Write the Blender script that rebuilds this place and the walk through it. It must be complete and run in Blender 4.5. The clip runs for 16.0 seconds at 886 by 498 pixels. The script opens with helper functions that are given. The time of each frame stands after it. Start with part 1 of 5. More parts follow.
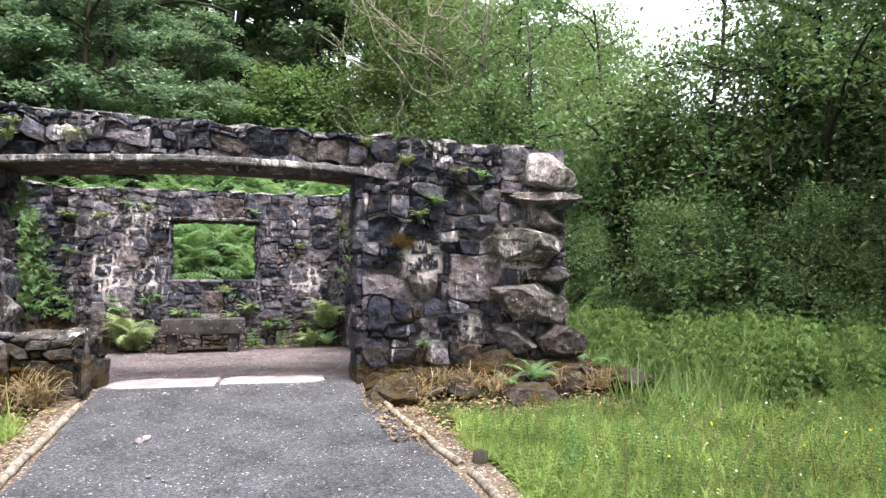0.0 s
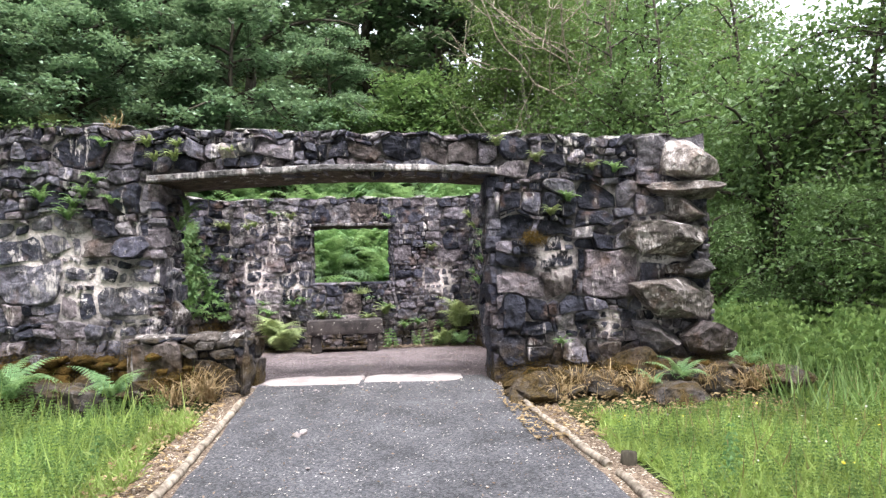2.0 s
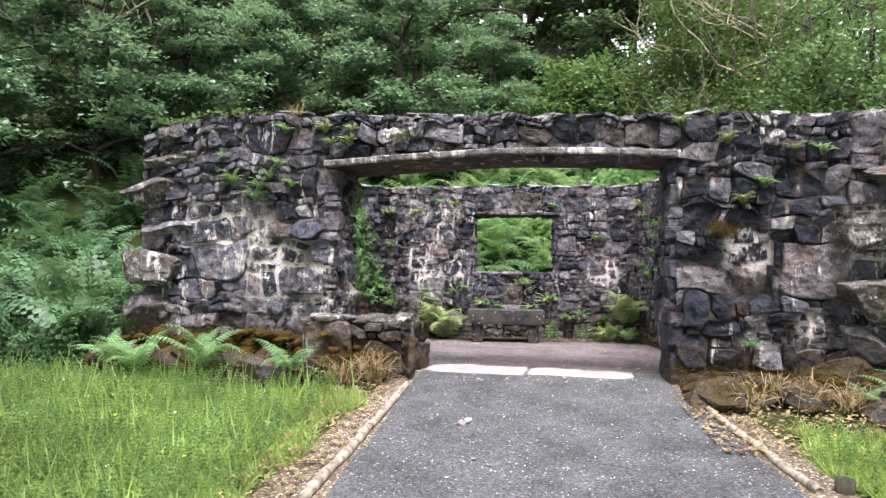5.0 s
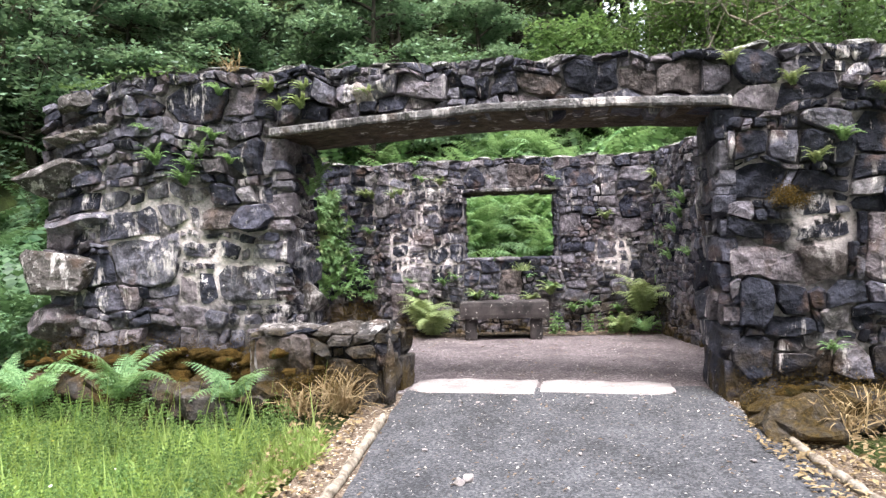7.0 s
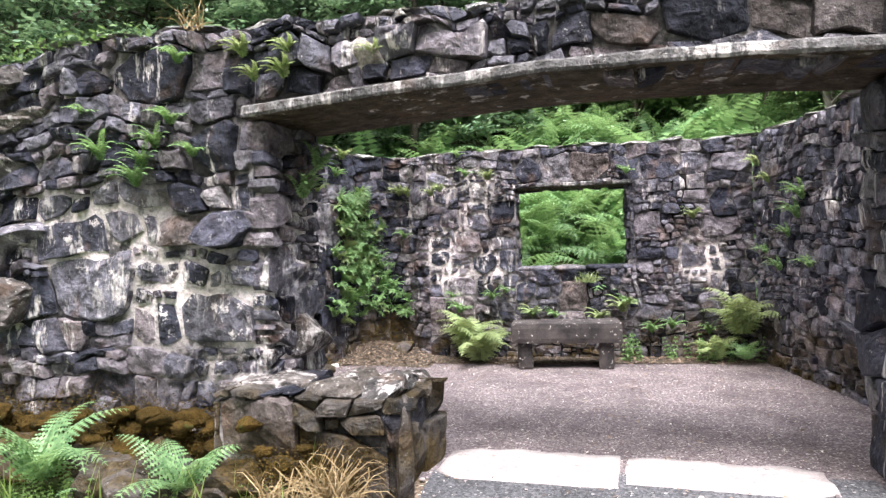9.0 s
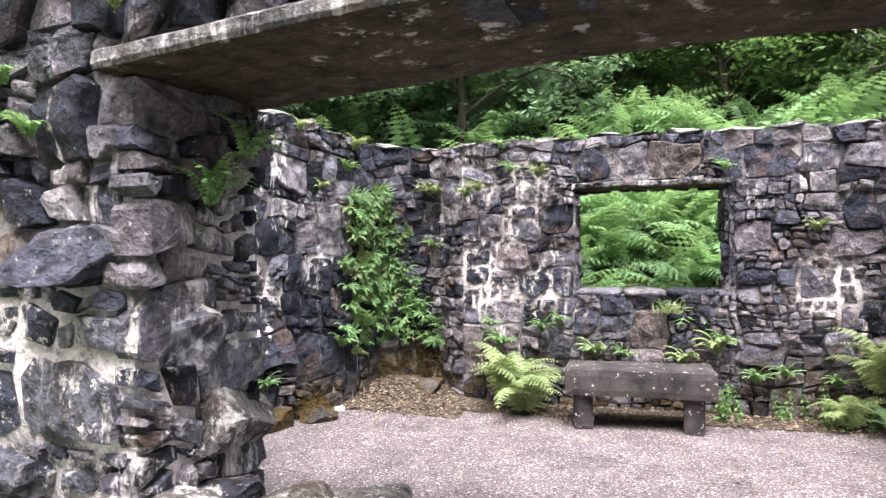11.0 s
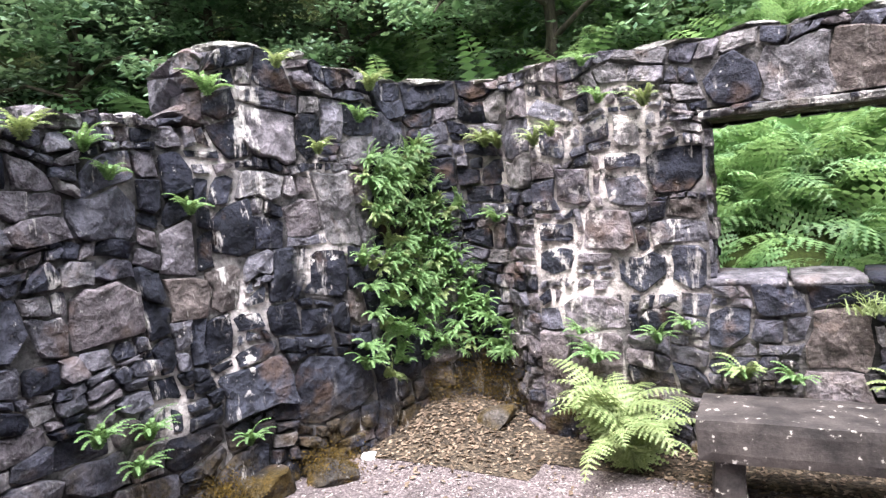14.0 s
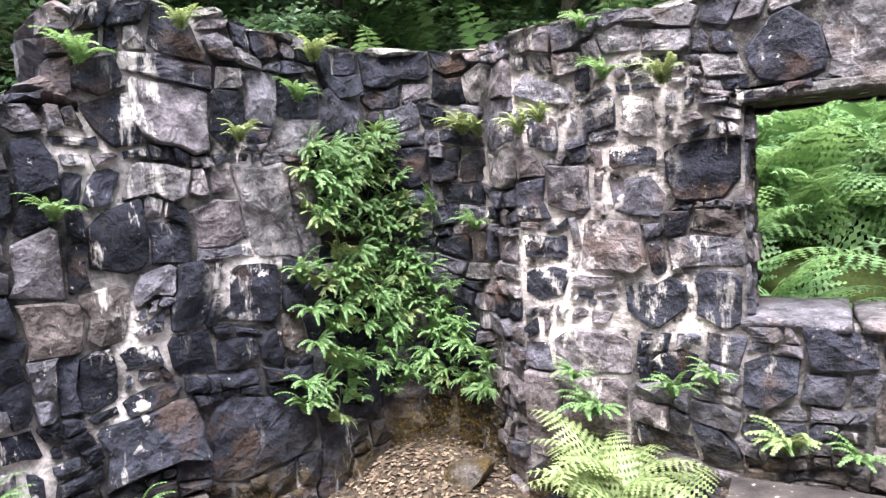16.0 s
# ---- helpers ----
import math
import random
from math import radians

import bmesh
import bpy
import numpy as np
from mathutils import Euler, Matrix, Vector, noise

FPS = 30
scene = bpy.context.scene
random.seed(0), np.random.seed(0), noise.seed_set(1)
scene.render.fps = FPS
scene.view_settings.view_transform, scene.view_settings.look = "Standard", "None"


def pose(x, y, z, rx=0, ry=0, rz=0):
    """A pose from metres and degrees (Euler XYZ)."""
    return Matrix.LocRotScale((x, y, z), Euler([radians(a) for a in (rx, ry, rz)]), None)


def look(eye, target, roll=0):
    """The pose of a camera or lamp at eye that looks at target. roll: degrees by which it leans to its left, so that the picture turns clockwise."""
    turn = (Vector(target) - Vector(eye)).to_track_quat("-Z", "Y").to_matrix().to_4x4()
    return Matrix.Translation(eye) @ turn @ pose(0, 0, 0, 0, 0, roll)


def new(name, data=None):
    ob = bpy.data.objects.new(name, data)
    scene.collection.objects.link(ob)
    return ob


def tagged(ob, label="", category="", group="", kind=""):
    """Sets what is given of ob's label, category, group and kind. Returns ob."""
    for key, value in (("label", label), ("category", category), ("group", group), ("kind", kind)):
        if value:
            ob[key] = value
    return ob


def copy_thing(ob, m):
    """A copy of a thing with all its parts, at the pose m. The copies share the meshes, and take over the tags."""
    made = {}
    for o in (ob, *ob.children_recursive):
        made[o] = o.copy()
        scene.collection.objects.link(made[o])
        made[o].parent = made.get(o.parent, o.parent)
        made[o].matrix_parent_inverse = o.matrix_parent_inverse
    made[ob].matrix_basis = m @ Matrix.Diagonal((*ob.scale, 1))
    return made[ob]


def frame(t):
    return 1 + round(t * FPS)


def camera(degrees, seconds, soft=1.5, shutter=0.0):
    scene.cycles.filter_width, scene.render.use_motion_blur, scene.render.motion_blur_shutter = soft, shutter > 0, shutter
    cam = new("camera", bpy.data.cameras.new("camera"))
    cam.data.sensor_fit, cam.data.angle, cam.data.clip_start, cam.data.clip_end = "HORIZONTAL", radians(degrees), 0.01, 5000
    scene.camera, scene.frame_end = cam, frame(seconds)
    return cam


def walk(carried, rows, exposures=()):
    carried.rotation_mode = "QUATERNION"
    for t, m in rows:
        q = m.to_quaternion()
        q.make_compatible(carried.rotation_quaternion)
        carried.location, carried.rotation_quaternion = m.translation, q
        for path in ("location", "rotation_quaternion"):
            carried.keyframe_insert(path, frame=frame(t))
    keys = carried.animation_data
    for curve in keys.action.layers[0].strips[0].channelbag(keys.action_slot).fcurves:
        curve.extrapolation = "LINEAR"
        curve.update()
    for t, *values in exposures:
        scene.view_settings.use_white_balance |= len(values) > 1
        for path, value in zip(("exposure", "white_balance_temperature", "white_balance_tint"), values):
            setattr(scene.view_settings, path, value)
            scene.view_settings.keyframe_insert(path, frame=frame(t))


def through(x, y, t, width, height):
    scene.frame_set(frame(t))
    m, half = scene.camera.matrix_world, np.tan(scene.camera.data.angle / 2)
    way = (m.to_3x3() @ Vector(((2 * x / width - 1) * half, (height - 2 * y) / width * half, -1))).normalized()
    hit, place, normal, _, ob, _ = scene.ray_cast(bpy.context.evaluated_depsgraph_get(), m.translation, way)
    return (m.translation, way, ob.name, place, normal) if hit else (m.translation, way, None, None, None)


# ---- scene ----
cam = camera(68.6, 16.0, soft=1.4)
PATH = [
    (0, (0.111, -6.351, 1.023), (0.751, -4.458, 1.107), 0.1),
    (0.5, (0.098, -6.353, 1.022), (0.685, -4.444, 1.112), -0.5),
    (1, (0.089, -6.34, 1.025), (0.591, -4.405, 1.113), -0.5),
    (1.5, (0.078, -6.334, 1.026), (0.494, -4.38, 1.11), -0.9),
    (2, (0.04, -6.329, 1.022), (0.308, -4.349, 1.106), -1.5),
    (2.5, (0.014, -6.347, 1.029), (0.137, -4.353, 1.123), -0.9),
    (3, (-0.006, -6.346, 1.022), (0.018, -4.347, 1.096), -0.8),
    (3.5, (-0.036, -6.346, 1.019), (-0.165, -4.351, 1.071), -0.9),
    (3.7, (-0.048, -6.35, 1.015), (-0.235, -4.359, 1.063), -0.9),
    (5.8, (-0.065, -5.692, 0.973), (-0.269, -3.704, 1.048), 0.9),
    (6, (-0.106, -5.553, 0.984), (-0.315, -3.565, 1.059), -0.5),
    (6.5, (-0.208, -5.241, 1.052), (-0.365, -3.247, 1.062), 0.7),
    (7, (-0.154, -4.869, 1.059), (-0.327, -2.877, 1.068), -1.6),
    (7.5, (-0.185, -4.534, 1.105), (-0.392, -2.545, 1.16), -1.3),
    (8, (-0.292, -4.181, 1.185), (-0.488, -2.191, 1.191), -0.5),
    (8.5, (-0.27, -3.865, 1.165), (-0.475, -1.876, 1.169), 0.8),
    (9, (-0.195, -3.509, 1.214), (-0.536, -1.538, 1.207), -1.9),
    (9.5, (-0.219, -3.114, 1.224), (-0.655, -1.163, 1.26), -3.5),
    (9.7, (-0.235, -2.962, 1.266), (-0.677, -1.011, 1.294), -2.5),
    (11.8, (-0.169, -1.47, 1.421), (-0.788, 0.432, 1.372), -1.4),
    (12, (-0.138, -1.338, 1.45), (-0.827, 0.539, 1.401), -2.7),
    (12.5, (-0.136, -1.074, 1.469), (-0.939, 0.758, 1.423), -3.6),
    (13, (-0.257, -0.782, 1.492), (-1.055, 1.051, 1.414), -4.7),
    (13.5, (-0.32, -0.508, 1.504), (-1.125, 1.32, 1.408), -2.4),
    (14, (-0.321, -0.236, 1.514), (-1.216, 1.545, 1.353), -4.6),
    (14.5, (-0.377, 0.04, 1.499), (-1.244, 1.838, 1.366), -4.7),
    (15, (-0.482, 0.361, 1.553), (-1.361, 2.144, 1.332), -5.7),
    (15.5, (-0.476, 0.534, 1.564), (-1.383, 2.304, 1.353), -3.6),
    (16, (-0.407, 0.649, 1.577), (-1.374, 2.387, 1.37), -3.7),
]
walk(cam, [(t, look(e, g, r)) for t, e, g, r in PATH],
     exposures=[(0.0, 2.60), (3.7, 2.60), (7.0, 2.68), (9.7, 2.95), (12.0, 3.12), (16.0, 3.20)])

# ---- light: an overcast summer day under trees ----
world = bpy.data.worlds.new("world")
scene.world = world
world.use_nodes = True
wnt = world.node_tree
sky = wnt.nodes.new("ShaderNodeTexSky")
sky.sky_type = "NISHITA"
sky.sun_disc = False
sky.sun_elevation = radians(58)
sky.sun_rotation = radians(200)
sky.air_density, sky.dust_density, sky.ozone_density = 1.0, 6.0, 0.6
wnt.nodes["Background"].inputs[1].default_value = 0.115
veil = wnt.nodes.new("ShaderNodeMix")
veil.data_type = "RGBA"
veil.inputs[0].default_value = 0.7
veil.inputs[7].default_value = (5.2, 5.4, 5.7, 1)
wnt.links.new(sky.outputs[0], veil.inputs[6])
wnt.links.new(veil.outputs[2], wnt.nodes["Background"].inputs[0])
sun = new("sun", bpy.data.lights.new("sun", "SUN"))
sun.data.energy, sun.data.angle, sun.data.color = 1.5, radians(28), (1.0, 0.98, 0.98)
sun.matrix_world = look((4, -8, 20), (0, 0, 0))


# ---- helpers for meshes ----
def mesh_of(name, verts, faces, material, smooth=False):
    me = bpy.data.meshes.new(name)
    if isinstance(verts, np.ndarray):
        verts = np.ascontiguousarray(verts, dtype=np.float32)
    me.from_pydata(verts, [], faces)
    if smooth:
        me.shade_smooth()
    me.materials.append(material)
    return me


def part(name, data, material, parent=None, label="", smooth=True):
    """Links a bmesh or a (verts, faces) pair as one mesh object under a thing."""
    if isinstance(data, bmesh.types.BMesh):
        me = bpy.data.meshes.new(name)
        data.to_mesh(me)
        data.free()
        if smooth:
            me.shade_smooth()
        me.materials.append(material)
    else:
        me = mesh_of(name, data[0], data[1], material, smooth)
    ob = new(name, me)
    if parent is not None:
        ob.parent = parent
    if label:
        ob["label"] = label
    return ob


def join(pieces):
    """Several (verts, faces) arrays as one."""
    vs, fs, n = [], [], 0
    for v, f in pieces:
        vs.append(np.asarray(v, float))
        fs.append(np.asarray(f, int) + n)
        n += len(v)
    return np.concatenate(vs), np.concatenate(fs)


def scatter(v, f, mats):
    """One (verts, faces) repeated at each 4 x 4 matrix of an array."""
    v, f, mats = np.asarray(v, float), np.asarray(f, int), np.asarray(mats, float)
    out = np.einsum("kij,nj->kni", mats[:, :3, :3], v) + mats[:, None, :3, 3]
    faces = f[None] + (np.arange(len(mats)) * len(v))[:, None, None]
    return out.reshape(-1, 3), faces.reshape(-1, f.shape[1])


def turns(rng, n, tilt, place, size):
    """n matrices: a turn about z, a lean of about tilt radians, a size and a place."""
    a, b, c = rng.uniform(0, 2 * np.pi, n), rng.normal(0, tilt, n), rng.normal(0, tilt, n)
    ca, sa, cb, sb, cc, sc = np.cos(a), np.sin(a), np.cos(b), np.sin(b), np.cos(c), np.sin(c)
    z = np.zeros(n)
    o = np.ones(n)
    rz = np.stack([ca, -sa, z, sa, ca, z, z, z, o], 1).reshape(n, 3, 3)
    ry = np.stack([cb, z, sb, z, o, z, -sb, z, cb], 1).reshape(n, 3, 3)
    rx = np.stack([o, z, z, z, cc, -sc, z, sc, cc], 1).reshape(n, 3, 3)
    m = np.zeros((n, 4, 4))
    m[:, :3, :3] = (rx @ ry @ rz) * np.asarray(size).reshape(-1, 1, 1)
    m[:, :3, 3] = place
    m[:, 3, 3] = 1
    return m


def tube(points, radii, sides=6):
    """A tapered tube along points, as quads."""
    p = np.asarray(points, float)
    t = np.gradient(p, axis=0)
    t /= np.linalg.norm(t, axis=1)[:, None] + 1e-9
    ref = np.where(np.abs(t[:, 2:3]) > 0.9, [[1.0, 0, 0]], [[0, 0, 1.0]])
    u = np.cross(t, ref)
    u /= np.linalg.norm(u, axis=1)[:, None] + 1e-9
    w = np.cross(t, u)
    a = np.linspace(0, 2 * np.pi, sides, endpoint=False)
    r = np.asarray(radii, float)[:, None, None]
    v = p[:, None] + r * (np.cos(a)[None, :, None] * u[:, None] + np.sin(a)[None, :, None] * w[:, None])
    n = len(p)
    i, j = np.meshgrid(np.arange(n - 1), np.arange(sides), indexing="ij")
    k = (j + 1) % sides
    f = np.stack([i * sides + j, i * sides + k, (i + 1) * sides + k, (i + 1) * sides + j], -1).reshape(-1, 4)
    return v.reshape(-1, 3), f


def rock(seed, size, cuts=14, detail=3, rough=0.05):
    """An angular boulder: a ball cut flat by planes, with a rough skin. size: full extents."""
    rng = random.Random(seed)
    bm = bmesh.new()
    bmesh.ops.create_icosphere(bm, subdivisions=detail, radius=1.0)
    planes = []
    for _ in range(cuts):
        n = Vector((rng.gauss(0, 1), rng.gauss(0, 1), rng.gauss(0, 1))).normalized()
        planes.append((n, rng.uniform(0.42, 0.78)))
    off = Vector((seed * 3.7, seed * 1.3, seed * 0.7))
    for v in bm.verts:
        for n, d in planes:
            over = v.co.dot(n) - d
            if over > 0:
                v.co -= n * over
        q = v.co.normalized()
        v.co += q * (noise.noise(v.co * 1.6 + off) * rough + noise.noise(v.co * 4.5 + off) * rough * 0.8 + noise.noise(v.co * 11 + off) * rough * 0.4)
    lo = [min(v.co[i] for v in bm.verts) for i in range(3)]
    hi = [max(v.co[i] for v in bm.verts) for i in range(3)]
    for v in bm.verts:
        for i in range(3):
            v.co[i] = ((v.co[i] - lo[i]) / (hi[i] - lo[i]) - 0.5) * size[i]
    return bm


def slab(size, seed, cells=(10, 4, 3), rough=0.012, wear=0.02):
    """A worn stone slab: a gridded box with rounded edges and an uneven skin, resting on z = 0."""
    nx, ny, nz = cells
    bm = bmesh.new()
    grid = {}

    def at(i, j, k):
        key = (i, j, k)
        if key not in grid:
            co = Vector((i / nx - 0.5, j / ny - 0.5, k / nz - 0.5))
            p = Vector((co.x * size[0], co.y * size[1], co.z * size[2]))
            edge = sum(1 for a, n in ((i, nx), (j, ny), (k, nz)) if a in (0, n))
            if edge >= 2:
                p -= Vector((math.copysign(wear, p.x) if i in (0, nx) else 0,
                             math.copysign(wear, p.y) if j in (0, ny) else 0,
                             math.copysign(wear, p.z) if k in (0, nz) else 0)) * 0.6
            q = p * 5 + Vector((seed, seed * 2.1, 0))
            p += noise.noise_vector(q) * rough + noise.noise_vector(q * 3.1) * rough * 0.5
            p.z += size[2] / 2
            grid[key] = bm.verts.new(p)
        return grid[key]

    for i in range(nx):
        for j in range(ny):
            for k, flip in ((0, True), (nz, False)):
                q = [at(i, j, k), at(i + 1, j, k), at(i + 1, j + 1, k), at(i, j + 1, k)]
                bm.faces.new(q[::-1] if flip else q)
    for i in range(nx):
        for k in range(nz):
            for j, flip in ((0, False), (ny, True)):
                q = [at(i, j, k), at(i + 1, j, k), at(i + 1, j, k + 1), at(i, j, k + 1)]
                bm.faces.new(q[::-1] if flip else q)
    for j in range(ny):
        for k in range(nz):
            for i, flip in ((0, True), (nx, False)):
                q = [at(i, j, k), at(i, j + 1, k), at(i, j + 1, k + 1), at(i, j, k + 1)]
                bm.faces.new(q[::-1] if flip else q)
    return bm


# ---- materials ----
def put(nt, sock, v):
    if isinstance(v, bpy.types.NodeSocket):
        nt.links.new(v, sock)
    else:
        sock.default_value = v


def material(name, rough=0.85, spec=0.3):
    m = bpy.data.materials.new(name)
    m.use_nodes = True
    b = m.node_tree.nodes["Principled BSDF"]
    b.inputs["Roughness"].default_value = rough
    b.inputs["Specular IOR Level"].default_value = spec
    return m, m.node_tree, b


def where(nt, scale=(1, 1, 1)):
    g = nt.nodes.new("ShaderNodeNewGeometry")
    if scale == (1, 1, 1):
        return g.outputs["Position"]
    v = nt.nodes.new("ShaderNodeVectorMath")
    v.operation = "MULTIPLY"
    put(nt, v.inputs[0], g.outputs["Position"])
    v.inputs[1].default_value = scale
    return v.outputs[0]


def speckle(nt, vec, scale, detail=4.0, rough=0.55):
    n = nt.nodes.new("ShaderNodeTexNoise")
    put(nt, n.inputs["Vector"], vec)
    n.inputs["Scale"].default_value = scale
    n.inputs["Detail"].default_value = detail
    n.inputs["Roughness"].default_value = rough
    return n.outputs["Fac"]


def band(nt, v, lo, hi, a=0.0, b=1.0):
    n = nt.nodes.new("ShaderNodeMapRange")
    put(nt, n.inputs[0], v)
    for i, x in enumerate((lo, hi, a, b)):
        n.inputs[i + 1].default_value = x
    return n.outputs[0]


def calc(nt, op, a, b=0.0):
    n = nt.nodes.new("ShaderNodeMath")
    n.operation = op
    put(nt, n.inputs[0], a)
    put(nt, n.inputs[1], b)
    return n.outputs[0]


def ramp(nt, fac, stops):
    n = nt.nodes.new("ShaderNodeValToRGB")
    e = n.color_ramp.elements
    while len(e) < len(stops):
        e.new(0.5)
    for el, (p, c) in zip(e, stops):
        el.position, el.color = p, (*c, 1)
    put(nt, n.inputs[0], fac)
    return n.outputs[0]


def mixc(nt, fac, a, b, mode="MIX"):
    n = nt.nodes.new("ShaderNodeMix")
    n.data_type = "RGBA"
    n.blend_type = mode
    put(nt, n.inputs[0], fac)
    put(nt, n.inputs[6], (*a, 1) if isinstance(a, tuple) else a)
    put(nt, n.inputs[7], (*b, 1) if isinstance(b, tuple) else b)
    return n.outputs[2]


def grey(nt, v):
    n = nt.nodes.new("ShaderNodeCombineColor")
    for i in range(3):
        put(nt, n.inputs[i], v)
    return n.outputs[0]


def bump(nt, b, height, strength=0.5, distance=0.02):
    n = nt.nodes.new("ShaderNodeBump")
    n.inputs["Strength"].default_value = strength
    n.inputs["Distance"].default_value = distance
    put(nt, n.inputs["Height"], height)
    nt.links.new(n.outputs[0], b.inputs["Normal"])


def chance(nt):
    """A random number for each object and each loose piece of a mesh."""
    o = nt.nodes.new("ShaderNodeObjectInfo").outputs["Random"]
    g = nt.nodes.new("ShaderNodeNewGeometry").outputs["Random Per Island"]
    return calc(nt, "FRACT", calc(nt, "ADD", o, g))


def height_of(nt):
    s = nt.nodes.new("ShaderNodeSeparateXYZ")
    put(nt, s.inputs[0], where(nt))
    return s.outputs[2]


LIME = ((-1.44, 3.42, 1.86, 0.20), (-1.40, 3.42, 1.22, 0.27), (-1.30, 3.42, 0.92, 0.24), (-0.97, 3.42, 1.87, 0.20), (-0.85, 3.42, 1.02, 0.20),
        (-1.05, 3.42, 1.56, 0.17), (1.29, 3.40, 1.02, 0.25), (-2.77, 2.32, 1.02, 0.15), (-2.80, 2.26, 0.70, 0.14), (-2.58, 2.76, 1.21, 0.17), (-2.93, 1.90, 0.58, 0.13),
        (-2.56, 2.79, 1.69, 0.13), (-2.82, 2.22, 1.82, 0.10), (-2.62, -0.25, 1.30, 0.36), (-1.85, -0.33, 0.83, 0.33), (-3.05, -0.20, 1.36, 0.20), (-2.30, -0.28, 1.05, 0.30),
        (2.29, -0.75, 0.55, 0.15), (2.75, -0.80, 1.31, 0.30), (1.83, -0.70, 1.17, 0.18), (-1.62, 0.10, 1.25, 0.34), (-1.62, -0.05, 0.55, 0.34))


def limed(nt):
    """Where lime has bled from the joints: soft patches at a few places on the walls."""
    pos = where(nt)
    total = None
    for x, y, z, r in LIME:
        d = nt.nodes.new("ShaderNodeVectorMath")
        d.operation = "DISTANCE"
        put(nt, d.inputs[0], pos)
        d.inputs[1].default_value = (x, y, z)
        m = band(nt, d.outputs["Value"], r * 1.35, r * 0.55)
        total = m if total is None else calc(nt, "MAXIMUM", total, m)
    return calc(nt, "MULTIPLY", total, band(nt, speckle(nt, pos, 5.5, 5, 0.65), 0.40, 0.48))


def stone_material(name, tones, lime=0.6, lichen=0.655, moss_top=0.5, moss_low=0.02):
    m, nt, b = material(name, 0.76, 0.15)
    pos = where(nt)
    col = ramp(nt, chance(nt), tones)
    coarse, fine = speckle(nt, pos, 11, 5, 0.65), speckle(nt, pos, 60, 5, 0.7)
    col = mixc(nt, 1.0, col, grey(nt, band(nt, coarse, 0.3, 0.7, 0.28, 1.75)), "MULTIPLY")
    col = mixc(nt, 1.0, col, grey(nt, band(nt, fine, 0.3, 0.7, 0.6, 1.4)), "MULTIPLY")
    rust = calc(nt, "MULTIPLY", band(nt, speckle(nt, pos, 4.3, 4), 0.57, 0.68), 0.35)
    col = mixc(nt, rust, col, (0.17, 0.10, 0.065))
    spots = band(nt, speckle(nt, pos, 26, 6, 0.72), lichen, lichen + 0.07)
    col = mixc(nt, spots, col, (0.46, 0.44, 0.44))
    streak = band(nt, speckle(nt, where(nt, (9, 9, 2.2)), 1.0, 5, 0.7), lime, lime + 0.08)
    streak = calc(nt, "MULTIPLY", streak, band(nt, speckle(nt, pos, 1.7, 2), 0.42, 0.58))
    drip = band(nt, speckle(nt, where(nt, (6.5, 6.5, 2.2)), 1.0, 6, 0.75), 0.54, 0.60)
    streak = calc(nt, "MAXIMUM", streak, calc(nt, "MULTIPLY", drip, calc(nt, "MULTIPLY", limed(nt), 0.8)))
    smear = calc(nt, "MULTIPLY", band(nt, speckle(nt, pos, 9, 6, 0.7), 0.575, 0.60), calc(nt, "MULTIPLY", limed(nt), 0.9))
    streak = calc(nt, "MAXIMUM", streak, smear)
    col = mixc(nt, streak, col, (0.66, 0.61, 0.61))
    moss = calc(nt, "MULTIPLY", band(nt, height_of(nt), moss_top, moss_low),
                band(nt, speckle(nt, pos, 4.5, 5, 0.65), 0.40, 0.58))
    col = mixc(nt, moss, col, ramp(nt, fine, [(0.35, (0.032, 0.023, 0.008)), (0.65, (0.105, 0.068, 0.020))]))
    put(nt, b.inputs["Base Color"], col)
    chip = nt.nodes.new("ShaderNodeTexVoronoi")
    put(nt, chip.inputs["Vector"], pos)
    chip.inputs["Scale"].default_value = 13
    h = calc(nt, "ADD", calc(nt, "MULTIPLY", coarse, 1.6), calc(nt, "MULTIPLY", fine, 0.5))
    h = calc(nt, "ADD", h, calc(nt, "MULTIPLY", chip.outputs["Distance"], 0.9))
    bump(nt, b, h, 1.0, 0.035)
    return m


BASALT = [(0.0, (0.014, 0.015, 0.025)), (0.22, (0.048, 0.049, 0.070)), (0.45, (0.150, 0.143, 0.176)),
          (0.68, (0.165, 0.140, 0.155)), (0.85, (0.068, 0.068, 0.094)), (1.0, (0.225, 0.206, 0.220))]
# dark slates, also given to stones darkened for shade on the front wall
SLATE = stone_material("slate_and_shaded_stone", [(0.0, (0.012, 0.013, 0.021)), (1.0, (0.042, 0.044, 0.062))], 0.60, 0.645, 0.5)
WARM = stone_material("brown_basalt", [(0.0, (0.080, 0.068, 0.070)), (1.0, (0.135, 0.111, 0.111))], 0.59, 0.64, 0.55)
STONE = stone_material("basalt_rubble", BASALT, 0.575, 0.625, 0.68)
BLOCK = stone_material("lichened_block", [(0.0, (0.050, 0.044, 0.042)), (1.0, (0.11, 0.095, 0.090))], 0.57, 0.60, 0.66, 0.10)
PALE = stone_material("pale_boulder", [(0.0, (0.22, 0.19, 0.18)), (1.0, (0.30, 0.26, 0.25))], 0.5, 0.56, 0.2, -0.3)
MOSSY = stone_material("mossy_rock", [(0.0, (0.018, 0.017, 0.018)), (0.5, (0.050, 0.045, 0.044)), (1.0, (0.085, 0.075, 0.073))], 0.64, 0.63, 1.0, 0.10)


